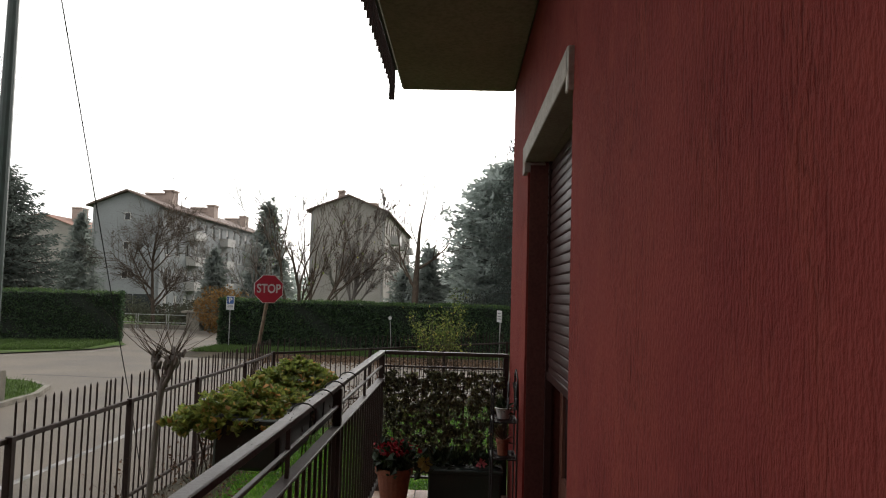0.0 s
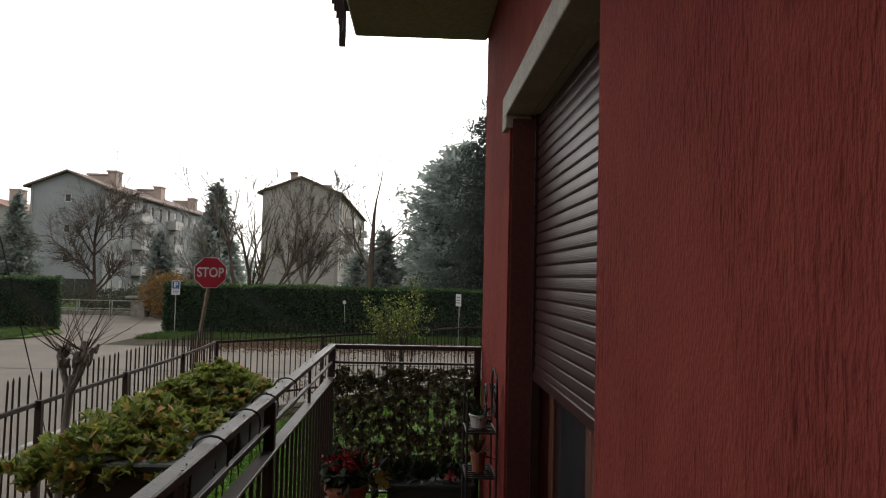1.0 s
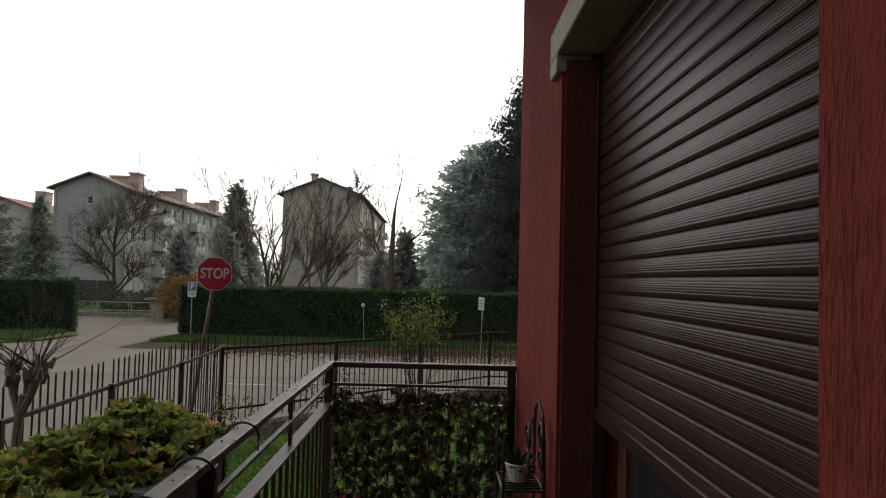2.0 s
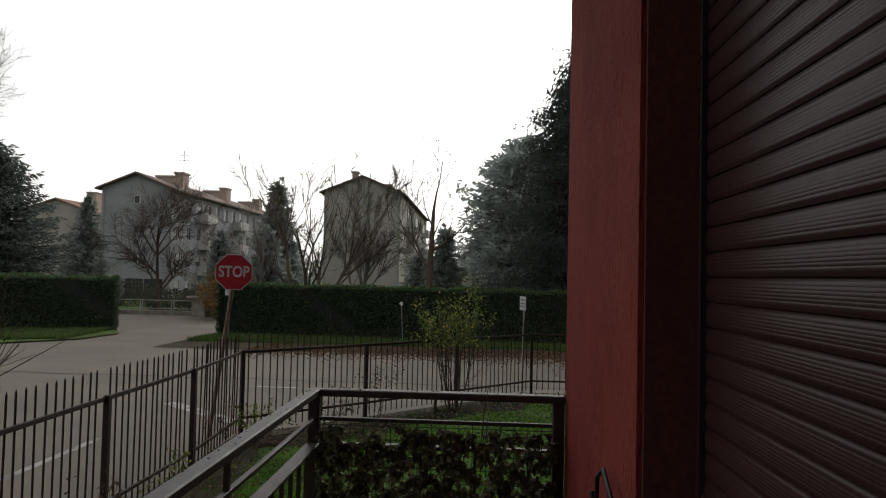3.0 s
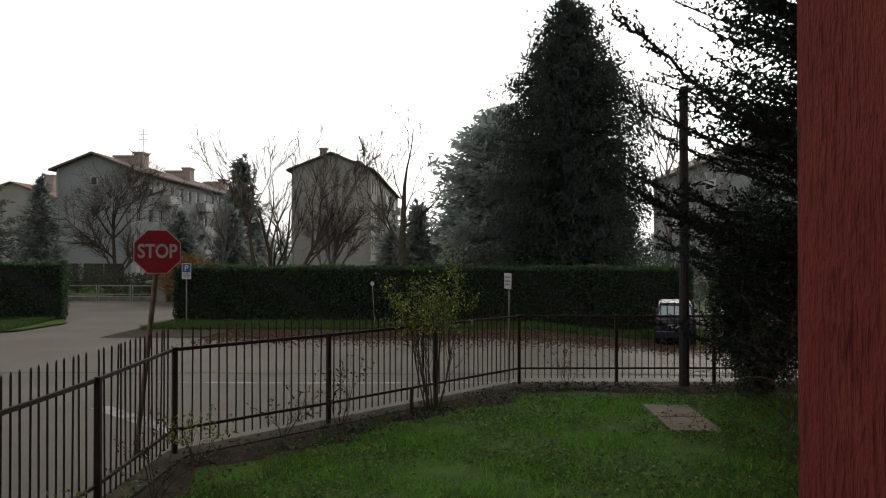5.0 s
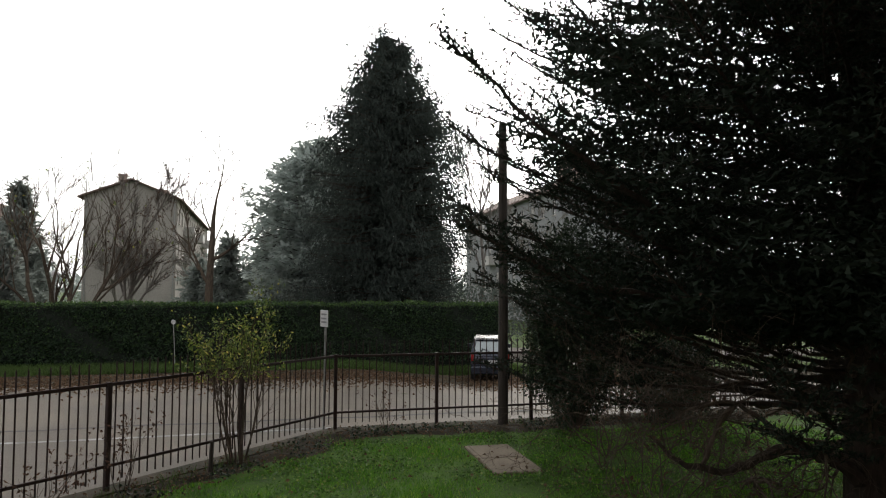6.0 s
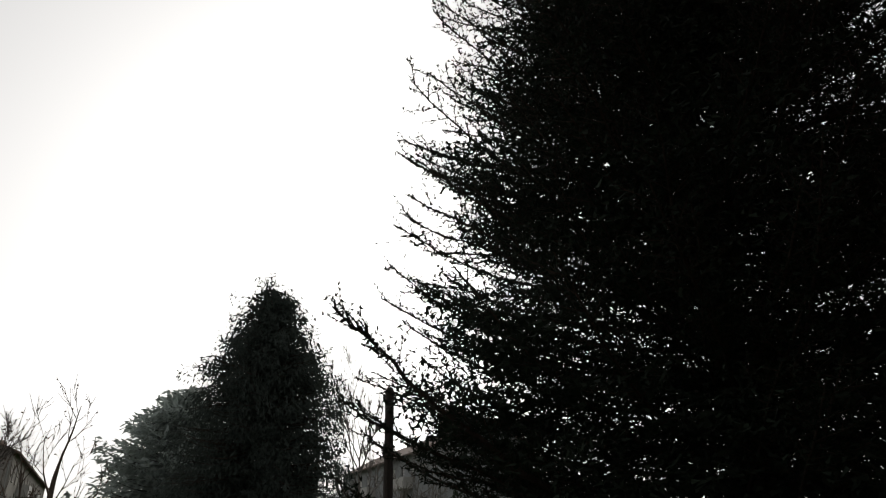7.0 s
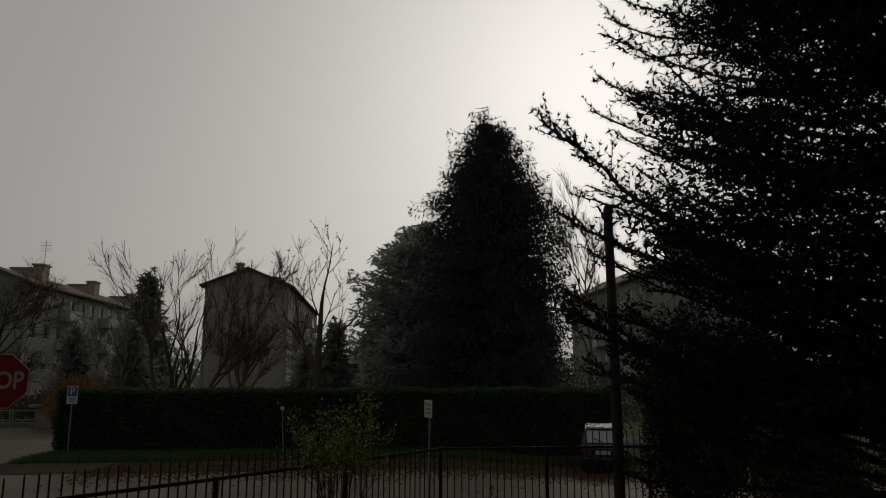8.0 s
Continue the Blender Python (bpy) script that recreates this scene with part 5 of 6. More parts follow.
    # low gnarled limbs
    part("low_limb", Geo().tube(bent([(0.22, -0.2, 0.6), (-0.15, -0.11, 0.24), (-0.47, -0.08, 0.52), (-0.79, -0.05, 0.65), (-1.1, 0.08, 0.64), (-1.42, 0.21, 0.47), (-1.64, 0.25, 0.37), (-2.09, 0.43, 0.5), (-2.33, 0.58, 0.75)], rng), bent_radii([0.1, 0.085, 0.075, 0.07, 0.06, 0.05, 0.04, 0.028, 0.012]), 7), M["darkbark"], t)
    part("low_limb", Geo().tube(bent([(-0.08, -0.04, 0.1), (-0.08, -0.03, 0.7), (-0.05, -0.07, 1.18), (-0.08, -0.04, 1.79)], rng), bent_radii([0.09, 0.075, 0.065, 0.05]), 7), M["bark"], t)
    part("low_limb", Geo().tube(bent([(-1.84, 0.39, 0.37), (-1.74, 0.32, 0.74), (-1.44, 0.35, 1.11), (-1.0, 0.27, 1.05), (-0.58, 0.16, 1.23), (-0.05, 0.08, 1.41)], rng), bent_radii([0.022, 0.028, 0.03, 0.034, 0.038, 0.034]), 7), M["bark"], t)
    part("low_limb", Geo().tube(bent([(-1.02, 0.01, 0.65), (-1.24, 0.07, 0.94), (-1.6, 0.22, 1.17), (-1.98, 0.37, 1.07), (-2.28, 0.44, 0.83)], rng), bent_radii([0.034, 0.028, 0.022, 0.016, 0.008]), 7), M["bark"], t)
    part("deadwood", g, M["bark"], t, kind="stuff")
    return t


great_cedar((6.0, 6.1, -0.02), 16.5, 101)

# dark evergreen shrub and bare climber by the pole
rng = np.random.default_rng(110)
for x, y, rx, h, n in ((4.7, 10.8, 0.85, 3.3, 24000), (6.6, 11.0, 0.9, 1.6, 9000)):
    t = thing("shrub", "dense dark evergreen shrub by the garden fence", "shrub", (x, y, -0.03))
    g, tips = Geo(), []
    for s in range(9):
        a = s * 0.7
        d = np.array([0.35 * math.cos(a), 0.35 * math.sin(a), 1.0])
        grow(g, tips, rng, np.array([0.05 * math.cos(a), 0.05 * math.sin(a), -0.05]), d / np.linalg.norm(d), h * 0.65, 0.03, 1, 3, minr=0.004)
    part("stemwork", g, M["bark"], t, kind="stuff")
    q = rng.normal(size=(n, 3))
    q /= np.linalg.norm(q, axis=1)[:, None]
    lump = 1 + 0.22 * np.sin(q[:, 0] * 4 + 1) * np.sin(q[:, 1] * 4 + q[:, 2] * 7)
    c = q * (rng.uniform(0.25, 1.0, n) ** 0.5 * lump)[:, None] * (rx, rx * 0.9, h * 0.52) + (0, 0, h * 0.5)
    part("foliage", Geo().leaves(c, q + rng.normal(0, 0.8, (n, 3)), rng.uniform(0.05, 0.09, n), 0.035, rng), M["shrubleaf"], t)
for x, y, h, seed, r in ((4.3, 8.9, 3.2, 1, 0.011), (5.2, 8.9, 2.6, 2, 0.011), (3.9, 8.2, 2.0, 3, 0.010), (4.7, 7.2, 1.6, 4, 0.012), (3.15, 5.6, 2.6, 8, 0.008), (3.35, 5.9, 2.0, 9, 0.008), (5.7, 8.6, 2.2, 10, 0.012), (6.6, 8.9, 2.0, 11, 0.012), (4.6, 6.0, 1.3, 5, 0.022), (5.2, 5.0, 1.4, 6, 0.026), (5.6, 6.9, 1.5, 7, 0.022)):
    r2 = np.random.default_rng(120 + seed)
    t = thing("bare_shrub", "tangle of bare twisted stems under the cedar", "shrub", (x, y, -0.03))
    g, tips = Geo(), []
    for s in range(6):
        a = r2.uniform(0, 6.3)
        e = 0.38 if r < 0.02 else 1.3
        d = np.array([e * math.cos(a), e * math.sin(a), 1.0])
        grow(g, tips, r2, np.array([0.0, 0, -0.05]), d / np.linalg.norm(d), h * 0.7, r, 1, 3, gnarl=0.42 if r < 0.02 else 0.5, up=0.06 if r < 0.02 else 0.0, kids=(3, 5), minr=0.0028)
    part("stemwork", g, M["bark"], t, kind="stuff")
    tp = np.array(tips)
    c = tp[r2.integers(0, len(tp), 70)]
    part("foliage", Geo().leaves(c, r2.normal(size=(70, 3)), 0.05, 0.03, r2), M["leafbrown"], t)

# yellow-green bush at the fence
rng = np.random.default_rng(130)
t = thing("bush", "leggy bush with yellow-green leaves at the fence", "shrub", (-0.72, 9.45, -0.03))
g, tips = Geo(), []
for s in range(11):
    a = s * 2.4
    e = rng.uniform(0.0, 0.16) if s % 2 else rng.uniform(0.12, 0.42)
    d = np.array([e * math.cos(a), e * 0.7 * math.sin(a), 1.0])
    grow(g, tips, rng, np.array([0.08 * math.cos(a), 0.06 * math.sin(a), -0.05]), d / np.linalg.norm(d), rng.uniform(1.25, 1.95), 0.014, 1, 3, gnarl=0.07, up=0.05, kids=(4, 6), ang=(0.3, 0.6), ratio=(0.3, 0.45), minr=0.0035)
part("stemwork", g, M["bark"], t, kind="stuff")
tp = np.array(tips)
tp = tp[(tp[:, 2] > 1.15)]
n = 1900
c = tp[rng.integers(0, len(tp), n)] + rng.normal(0, 0.05, (n, 3))
part("foliage", Geo().leaves(c, rng.normal(size=(n, 3)) + (0, 0, 0.2), rng.uniform(0.035, 0.075, n), 0.026, rng), M["leafyellow"], t)
stake = solid("wooden_stake", Geo().tube([(-1.02, 9.0, -0.1), (-1.0, 9.0, 0.42)], [0.03, 0.025], 7), M["polewood"], "short weathered wooden stake in the lawn", "stake")

# roses and weeds along the fence
for i, (x, y, h, n, m, lab) in enumerate(((-2.55, 7.75, 0.85, 130, "leafbrown", "dry rose bush against the fence"), (-1.9, 8.35, 0.95, 160, "leafbrown", "dry rose bush against the fence"), (-3.25, 6.75, 0.55, 240, "leafyellow", "small leafy green plant at the fence corner"), (-3.2, 5.6, 0.75, 140, "leafbrown", "dry rose bush against the fence"), (-3.2, 4.2, 0.6, 200, "leafyellow", "low leafy weeds at the fence"), (-3.15, 2.6, 0.7, 110, "leafbrown", "dry rose bush against the fence"), (1.55, 11.15, 0.75, 60, "leafbrown", "small bare sapling at the fence"), (-3.2, 1.2, 0.8, 90, "leafbrown", "dry rose bush against the fence"))):
    r2 = np.random.default_rng(140 + i)
    t = thing("fence_plant", lab, "plant", (x, y, -0.03))
    g, tips = Geo(), []
    for s in range(6):
        a = r2.uniform(0, 6.3)
        d = np.array([0.55 * math.cos(a), 0.55 * math.sin(a), 1.0])
        grow(g, tips, r2, np.zeros(3), d / np.linalg.norm(d), h * 0.8, 0.006, 1, 2, gnarl=0.16, up=0.05, kids=(3, 4), minr=0.002)
    part("stemwork", g, M["bark"], t, kind="stuff")
    tp = np.array(tips)
    c = tp[r2.integers(0, len(tp), n)] + r2.normal(0, 0.02, (n, 3))
    part("foliage", Geo().leaves(c, r2.normal(size=(n, 3)), r2.uniform(0.03, 0.06, n), 0.025, r2), M[m], t)

# pollarded tree in the garden
rng = np.random.default_rng(150)
t = thing("pollarded_tree", "small pollarded tree with knobbed heads and thin shoots", "tree", (-2.85, 0.62, -0.03))
g = Geo()
g.tube([(-0.06, 0, -0.1), (-0.03, 0, 0.5), (0.0, 0, 1.1), (0.03, 0, 1.5), (0.05, 0, 1.62)], [0.034, 0.029, 0.026, 0.027, 0.024], 9)
heads = [(-0.05, 0.02, 1.77), (0.14, -0.02, 1.78), (0.05, 0.08, 1.73)]
for hx, hy, hz in heads:
    g.tube([(0.03, 0, 1.5), (0.03 + (hx - 0.03) * 0.6, hy * 0.6, 1.62), (hx, hy, hz - 0.02), (hx, hy, hz + 0.05)], [0.025, 0.022, 0.030, 0.018], 8)
    for b in range(7):
        o = rng.normal(0, 0.03, 3)
        g.tube([(hx + o[0], hy + o[1], hz + o[2] - 0.03), (hx + o[0] * 1.6, hy + o[1] * 1.6, hz + o[2] + 0.03)], [0.022, 0.010], 6)
part("trunk", g, M["palebark"], t)
g, tips = Geo(), []
for hx, hy, hz in heads:
    for s in range(11):
        a = rng.uniform(0, 6.3)
        e = rng.uniform(0.3, 2.6)
        d = np.array([e * math.cos(a), e * math.sin(a), 1.0])
        grow(g, tips, rng, np.array([hx, hy, hz]), d / np.linalg.norm(d), rng.uniform(0.3, 0.7), 0.0045, 2, 2 if s % 3 else 3, gnarl=0.06, up=0.08, kids=(1, 2), ratio=(0.4, 0.6), minr=0.002)
part("shoot_tuft", g, M["bark"], t, kind="stuff")

border = [(-3.42, -7.4), (-3.42, 6.95), (-2.02, 8.36), (0.80, 11.27), (13, 11.45)]
# a rough bank of dark earth that runs along the kerb with an uneven edge
g = Geo()
run = np.array(border)
seg = np.concatenate([[0], np.cumsum(np.linalg.norm(np.diff(run, axis=0), axis=1))])
u = np.arange(0, seg[-1], 0.22)
line_in = np.stack([np.interp(u, seg, run[:, 0]), np.interp(u, seg, run[:, 1])], 1)
dirn = np.gradient(line_in, axis=0)
dirn /= np.linalg.norm(dirn, axis=1)[:, None]
inw = np.stack([dirn[:, 1], -dirn[:, 0]], 1)
wide = 0.52 + 0.13 * np.sin(u * 1.7) + 0.09 * np.sin(u * 4.3 + 1) + rng.normal(0, 0.03, len(u))
rows = []
for f, z in ((0.0, 0.015), (0.3, 0.03), (0.65, 0.012), (1.0, -0.035)):
    p = line_in + inw * (wide * f)[:, None]
    rows.append(np.column_stack([p, z + rng.normal(0, 0.012 if 0 < f < 1 else 0.0, len(u))]))
k = len(u)
g.add(np.concatenate(rows), [[r * k + i, r * k + i + 1, (r + 1) * k + i + 1, (r + 1) * k + i] for r in range(3) for i in range(k - 1)])
solid("border", g, M["bankearth"], "bare dark earth bank along the fence kerb", "border", "structure")
n = 3800
pick = rng.integers(0, k, n)
c = line_in[pick] + inw[pick] * rng.uniform(-0.16, 0.75, (n, 1)) + rng.normal(0, 0.06, (n, 2))
c = np.column_stack([c, np.full(n, 0.045) + rng.uniform(0, 0.012, n)])
solid("leaf_litter", Geo().leaves(c, rng.normal(size=(n, 3)) * (1, 1, 0.25), rng.uniform(0.025, 0.06, n), 0.032, rng), M["fallen"], "brown leaf litter on the kerb and the earth bank", "leaves", "stuff")
n = 2600
pick = rng.integers(int(k * 0.5), k, n)
c = line_in[pick] + inw[pick] * rng.uniform(0.0, 0.7, (n, 1)) + rng.normal(0, 0.05, (n, 2))
keep = np.sin(c[:, 0] * 3.3) * np.sin(c[:, 1] * 2.1 + c[:, 0]) > -0.1
c = np.column_stack([c, rng.uniform(0.04, 0.10, n)])[keep]
solid("ground_ivy", Geo().leaves(c, rng.normal(size=(len(c), 3)) * (1, 1, 0.4), rng.uniform(0.03, 0.06, len(c)), 0.04, rng), M["shrubleaf"], "dark ground ivy creeping over the earth bank", "ivy", "stuff")

# ---- lawn grass and fallen leaves ----
rng = np.random.default_rng(160)


def blades(name, label, pts, zs, hgt, w, material, rng):
    n = len(pts)
    a = rng.uniform(0, 2 * np.pi, n)
    side = np.stack([np.cos(a), np.sin(a), np.zeros(n)], 1) * w / 2
    b = np.stack([pts[:, 0], pts[:, 1], zs], 1)
    tip = b + np.stack([rng.normal(0, 0.4, n), rng.normal(0, 0.4, n), np.ones(n)], 1) * (hgt * rng.uniform(0.5, 1.3, n))[:, None]
    g = Geo()
    g.add(np.stack([b - side, b + side, tip], 1).reshape(-1, 3), None, np.arange(3 * n).reshape(-1, 3))
    return tagged(new(name, g.mesh(name, material)), label, "grass", kind="stuff")


n = 210000
p = np.stack([rng.uniform(-3.4, 8.5, n), 11.3 - 10.3 * rng.random(n) ** 1.0], 1)
ok = (p[:, 1] < np.where(p[:, 0] < 0.7, p[:, 0] * 1.04 + 9.75 + 0.25 * np.sin(p[:, 0] * 3.3), 10.75 + 0.2 * np.sin(p[:, 0] * 2.1))) & ~((abs(p[:, 0] - 2.79) < 0.36) & (abs(p[:, 1] - 9.03) < 0.8))
p = p[ok]
tuft = 0.7 + 0.5 * np.sin(p[:, 0] * 2.7 + np.sin(p[:, 1] * 1.9)) * np.sin(p[:, 1] * 3.1)
blades("grass", "damp green lawn grass", p, np.full(len(p), -0.025), 0.062 * tuft, 0.009, M["grass"], rng)
p = np.stack([rng.uniform(-3.4, -1.1, 22000), rng.uniform(-4, 5, 22000)], 1)
blades("grass", "damp green lawn grass beside the terrace", p, np.full(len(p), -0.025), 0.07, 0.008, M["grass"], rng)
n = 45000
p = np.stack([rng.uniform(-11.2, 9, n), rng.uniform(23.0, 26.1, n)], 1)
blades("grass", "rough verge grass under the hedge", p, np.array([gz(x, y) + 0.02 for x, y in p]), 0.16, 0.028, M["vergegrass"], rng)
n = 60000
u, v = rng.random(n), rng.random(n)
p = np.stack([-15.2 - 14 * u - 1.0 * v, 25.5 - 6.5 * u + (v - 1) * (3.5 + 3 * u) + 1.3 * v], 1)
p = p[(p[:, 1] < 27.0 + (p[:, 0] + 16.1) * 0.475)]
p = p[p[:, 1] > np.interp(p[:, 0], (-40, -16.7, -14.9), (13.1, 18.9, 22.4))]
blades("grass", "rough verge grass in front of the hedge", p, np.array([gz(x, y) + 0.04 for x, y in p]), 0.17, 0.03, M["vergegrass"], rng)
n = 16000
p = np.stack([rng.uniform(-16, -9.2, n), rng.uniform(4, 12.2, n)], 1)
p = p[(p[:, 1] < np.interp(p[:, 0], (-16, -12.2, -10.7, -9.8, -9.3), (12.1, 11.9, 11.4, 10.6, 9.4)))]
blades("grass", "grass of the rounded corner", p, np.array([gz(x, y) + 0.07 for x, y in p]), 0.12, 0.02, M["vergegrass"], rng)
n = 3600
u = rng.random(n)
bx, by = np.interp(u, (0, 0.35, 0.7, 1), (-3.5, -2.05, 0.78, 8)), np.interp(u, (0, 0.35, 0.7, 1), (3.0, 8.33, 11.24, 11.4))
p = np.stack([bx + rng.normal(0.12, 0.14, n), by - np.abs(rng.normal(0.1, 0.14, n))], 1)
p = p[np.sin(p[:, 0] * 5.3) * np.sin(p[:, 1] * 4.1) + rng.normal(0, 0.4, n) > 0.15]
blades("grass", "rank weeds and tall grass along the kerb", p, np.full(len(p), -0.02), 0.15, 0.010, M["vergegrass"], rng)
n = 26000
c = np.stack([rng.uniform(-3, 7, n), 10.6 - 7.5 * rng.random(n), rng.uniform(0.0, 0.035, n)], 1)
c = c[(c[:, 1] < np.where(c[:, 0] < 0.7, c[:, 0] * 1.04 + 10.1, 11.0)) & (np.sin(c[:, 0] * 2.3 + 1.1 * np.sin(c[:, 1] * 1.7)) + np.sin(c[:, 1] * 2.9 + c[:, 0]) + rng.normal(0, 0.5, n) > -0.1) & ~((abs(c[:, 0] - 2.79) < 0.36) & (abs(c[:, 1] - 9.03) < 0.8))]
solid("clover", Geo().leaves(c, rng.normal(size=(len(c), 3)) * (1, 1, 0.35), rng.uniform(0.03, 0.06, len(c)), 0.034, rng), M["clover"], "patches of clover and small weeds in the lawn", "weeds", "stuff")
n = 420
c = np.stack([rng.uniform(-3, 8, n), rng.uniform(5, 11, n), np.full(n, 0.02)], 1)
c = c[c[:, 1] < np.where(c[:, 0] < 0.7, c[:, 0] * 1.04 + 10.2, 11.2)]
solid("fallen_leaves", Geo().leaves(c, rng.normal(size=(len(c), 3)) * (1, 1, 0.2), 0.06, 0.04, rng), M["fallen"], "scattered fallen brown leaves on the lawn", "leaves", "stuff")
n = 15000
c = np.stack([rng.uniform(-8, 12, n), rng.normal(20.9, 1.25, n)], 1)
solid("fallen_leaves", Geo().leaves(np.array([(x, y, gz(x, y) + 0.03) for x, y in c]), rng.normal(size=(n, 3)) * (1, 1, 0.15), 0.075, 0.05, rng), M["fallen"], "carpet of fallen brown leaves on the verge", "leaves", "stuff")


# ---- buildings ----
def building(name, label, x0, x1, y0, y1, base, eave, ridge, wall_mat, roof_mat, side, chimneys, gable_windows):
    """An apartment block whose ridge runs along y; side: which long side shows its windows (+1: x1, -1: x0)."""
    t = thing(name, label, "building", (0, 0, 0))
    g = Geo()
    xm = (x0 + x1) / 2
    g.add([(x0, y0, base), (x1, y0, base), (x1, y0, eave), (xm, y0, ridge - 0.25), (x0, y0, eave)], None, [[0, 1, 2], [0, 2, 4], [4, 2, 3]])
    g.add([(x0, y1, base), (x1, y1, base), (x1, y1, eave), (xm, y1, ridge - 0.25), (x0, y1, eave)], None, [[1, 0, 2], [2, 0, 4], [2, 4, 3]])
    fx, bx = (x1, x0) if side > 0 else (x0, x1)
    g.add([(bx, y0, base), (bx, y1, base), (bx, y1, eave), (bx, y0, eave)], [[0, 1, 2, 3]])
    # long facade with window openings
    floors = 4
    fh = (eave - base - 0.3) / floors
    nw = int((y1 - y0 - 2) / 2.6)
    ys, zs, wins = [y0], [base], []
    for i in range(nw):
        c = y0 + 1.9 + i * (y1 - y0 - 3.8) / max(nw - 1, 1)
        ys += [c - 0.55, c + 0.55]
    for f in range(floors):
        zb = base + 0.9 + f * fh
        zs += [zb, zb + 1.5]
    ys.append(y1)
    zs.append(eave)
    ins = fx - side * 0.18
    V, Q = [], []

    def quad(a, b, c, d):
        V.extend((a, b, c, d))
        Q.append([len(V) - 4, len(V) - 3, len(V) - 2, len(V) - 1])

    for i in range(len(ys) - 1):
        for j in range(len(zs) - 1):
            a, b, c, d = ys[i], ys[i + 1], zs[j], zs[j + 1]
            if i % 2 == 1 and j % 2 == 1:
                wins.append(((a + b) / 2, (c + d) / 2, b - a, d - c))
                quad((fx, a, c), (fx, a, d), (ins, a, d), (ins, a, c))
                quad((fx, b, c), (ins, b, c), (ins, b, d), (fx, b, d))
                quad((fx, a, c), (ins, a, c), (ins, b, c), (fx, b, c))
                quad((fx, a, d), (fx, b, d), (ins, b, d), (ins, a, d))
            else:
                quad((fx, a, c), (fx, b, c), (fx, b, d), (fx, a, d))
    g.add(V, Q)
    part("wall", g, wall_mat, t)
    ov, th = 0.55, 0.18
    sl = (ridge - eave) / (xm - x0)
    r = Geo()
    for s in (-1, 1):
        xe = xm + s * (xm - x0 + ov)
        ze = eave - sl * ov
        r.add([(xm, y0 - ov, ridge), (xe, y0 - ov, ze), (xe, y1 + ov, ze), (xm, y1 + ov, ridge), (xm, y0 - ov, ridge - th), (xe, y0 - ov, ze - th), (xe, y1 + ov, ze - th), (xm, y1 + ov, ridge - th)], [[0, 1, 2, 3], [7, 6, 5, 4], [0, 4, 5, 1], [1, 5, 6, 2], [2, 6, 7, 3]])
    roof = part("roof", r, roof_mat, t)
    for cx, cy, w, l, z1 in chimneys:
        part("chimney", Geo().box(cx - w / 2, cx + w / 2, cy - l / 2, cy + l / 2, ridge - 1.6, z1 - 0.2).box(cx - w / 2 - 0.12, cx + w / 2 + 0.12, cy - l / 2 - 0.12, cy + l / 2 + 0.12, z1 - 0.2, z1), M["brickchim"], roof)
    w0 = 1.1
    fr = Geo().box(-0.03, 0.03, -w0 / 2, -w0 / 2 + 0.07, -0.75, 0.75).box(-0.03, 0.03, w0 / 2 - 0.07, w0 / 2, -0.75, 0.75).box(-0.03, 0.03, -w0 / 2 + 0.07, w0 / 2 - 0.07, -0.75, -0.68).box(-0.03, 0.03, -w0 / 2 + 0.07, w0 / 2 - 0.07, 0.68, 0.75).box(-0.03, 0.03, -0.03, 0.03, -0.68, 0.68).mesh("frame", M["shutterwhite"])
    pa = Geo().box(-0.01, 0.01, -w0 / 2 + 0.07, w0 / 2 - 0.07, -0.68, 0.68).mesh("pane", M["glassdark"])
    bl = Geo().box(-0.02, 0.02, -w0 / 2 + 0.07, w0 / 2 - 0.07, -0.1, 0.68).mesh("blind", M["shutterwhite"])
    si = Geo().box(-0.12, 0.2, -w0 / 2 - 0.08, w0 / 2 + 0.08, -0.82, -0.752).mesh("sill", M["stone"])
    for i, (cy, cz, w, h) in enumerate(wins):
        wo = part("window", fr, None, t)
        wo.location = (ins + side * 0.04, cy, cz)
        part("pane", pa, None, wo)
        part("sill", si, None, wo).location = (side * 0.06, 0, 0)
        if random.random() < 0.6:
            part("blind", bl, None, wo).location = (side * 0.03, 0, 0)
    # balconies on some bays
    bg_ = Geo().box(-0.1, 1.1, -1.6, 1.6, -0.15, 0.0).box(1.04, 1.1, -1.6, 1.6, 0, 0.95).box(-0.1, 1.04, -1.6, -1.54, 0, 0.95).box(-0.1, 1.04, 1.54, 1.6, 0, 0.95).mesh("balcony", M["shutterwhite"])
    for k in range(2, nw - 1, 4):
        c = y0 + 1.9 + (k + 0.5) * (y1 - y0 - 3.8) / max(nw - 1, 1)
        for f in range(1, floors):
            b = part("balcony", bg_, None, t)
            b.location = (fx, c, base + 0.1 + f * fh)
            b.scale = (side, 1, 1)
    fg = Geo().box(-0.35, 0.35, -0.03, 0.03, -0.45, 0.45).mesh("gable_window", M["shutterwhite"])
    gp = Geo().box(-0.26, 0.26, -0.04, -0.031, -0.36, 0.36).mesh("pane", M["glassdark"])
    for gx, gzz in gable_windows:
        o = part("gable_window", fg, None, t)
        o.location = (gx, y0 - 0.02, gzz)
        part("pane", gp, None, o)
    for zz in (x0 + 0.25, x1 - 0.25):
        part("downpipe", Geo().tube([(zz, y0 - 0.08, base), (zz, y0 - 0.08, eave)], 0.06, 6), M["steel"], t)
    return t


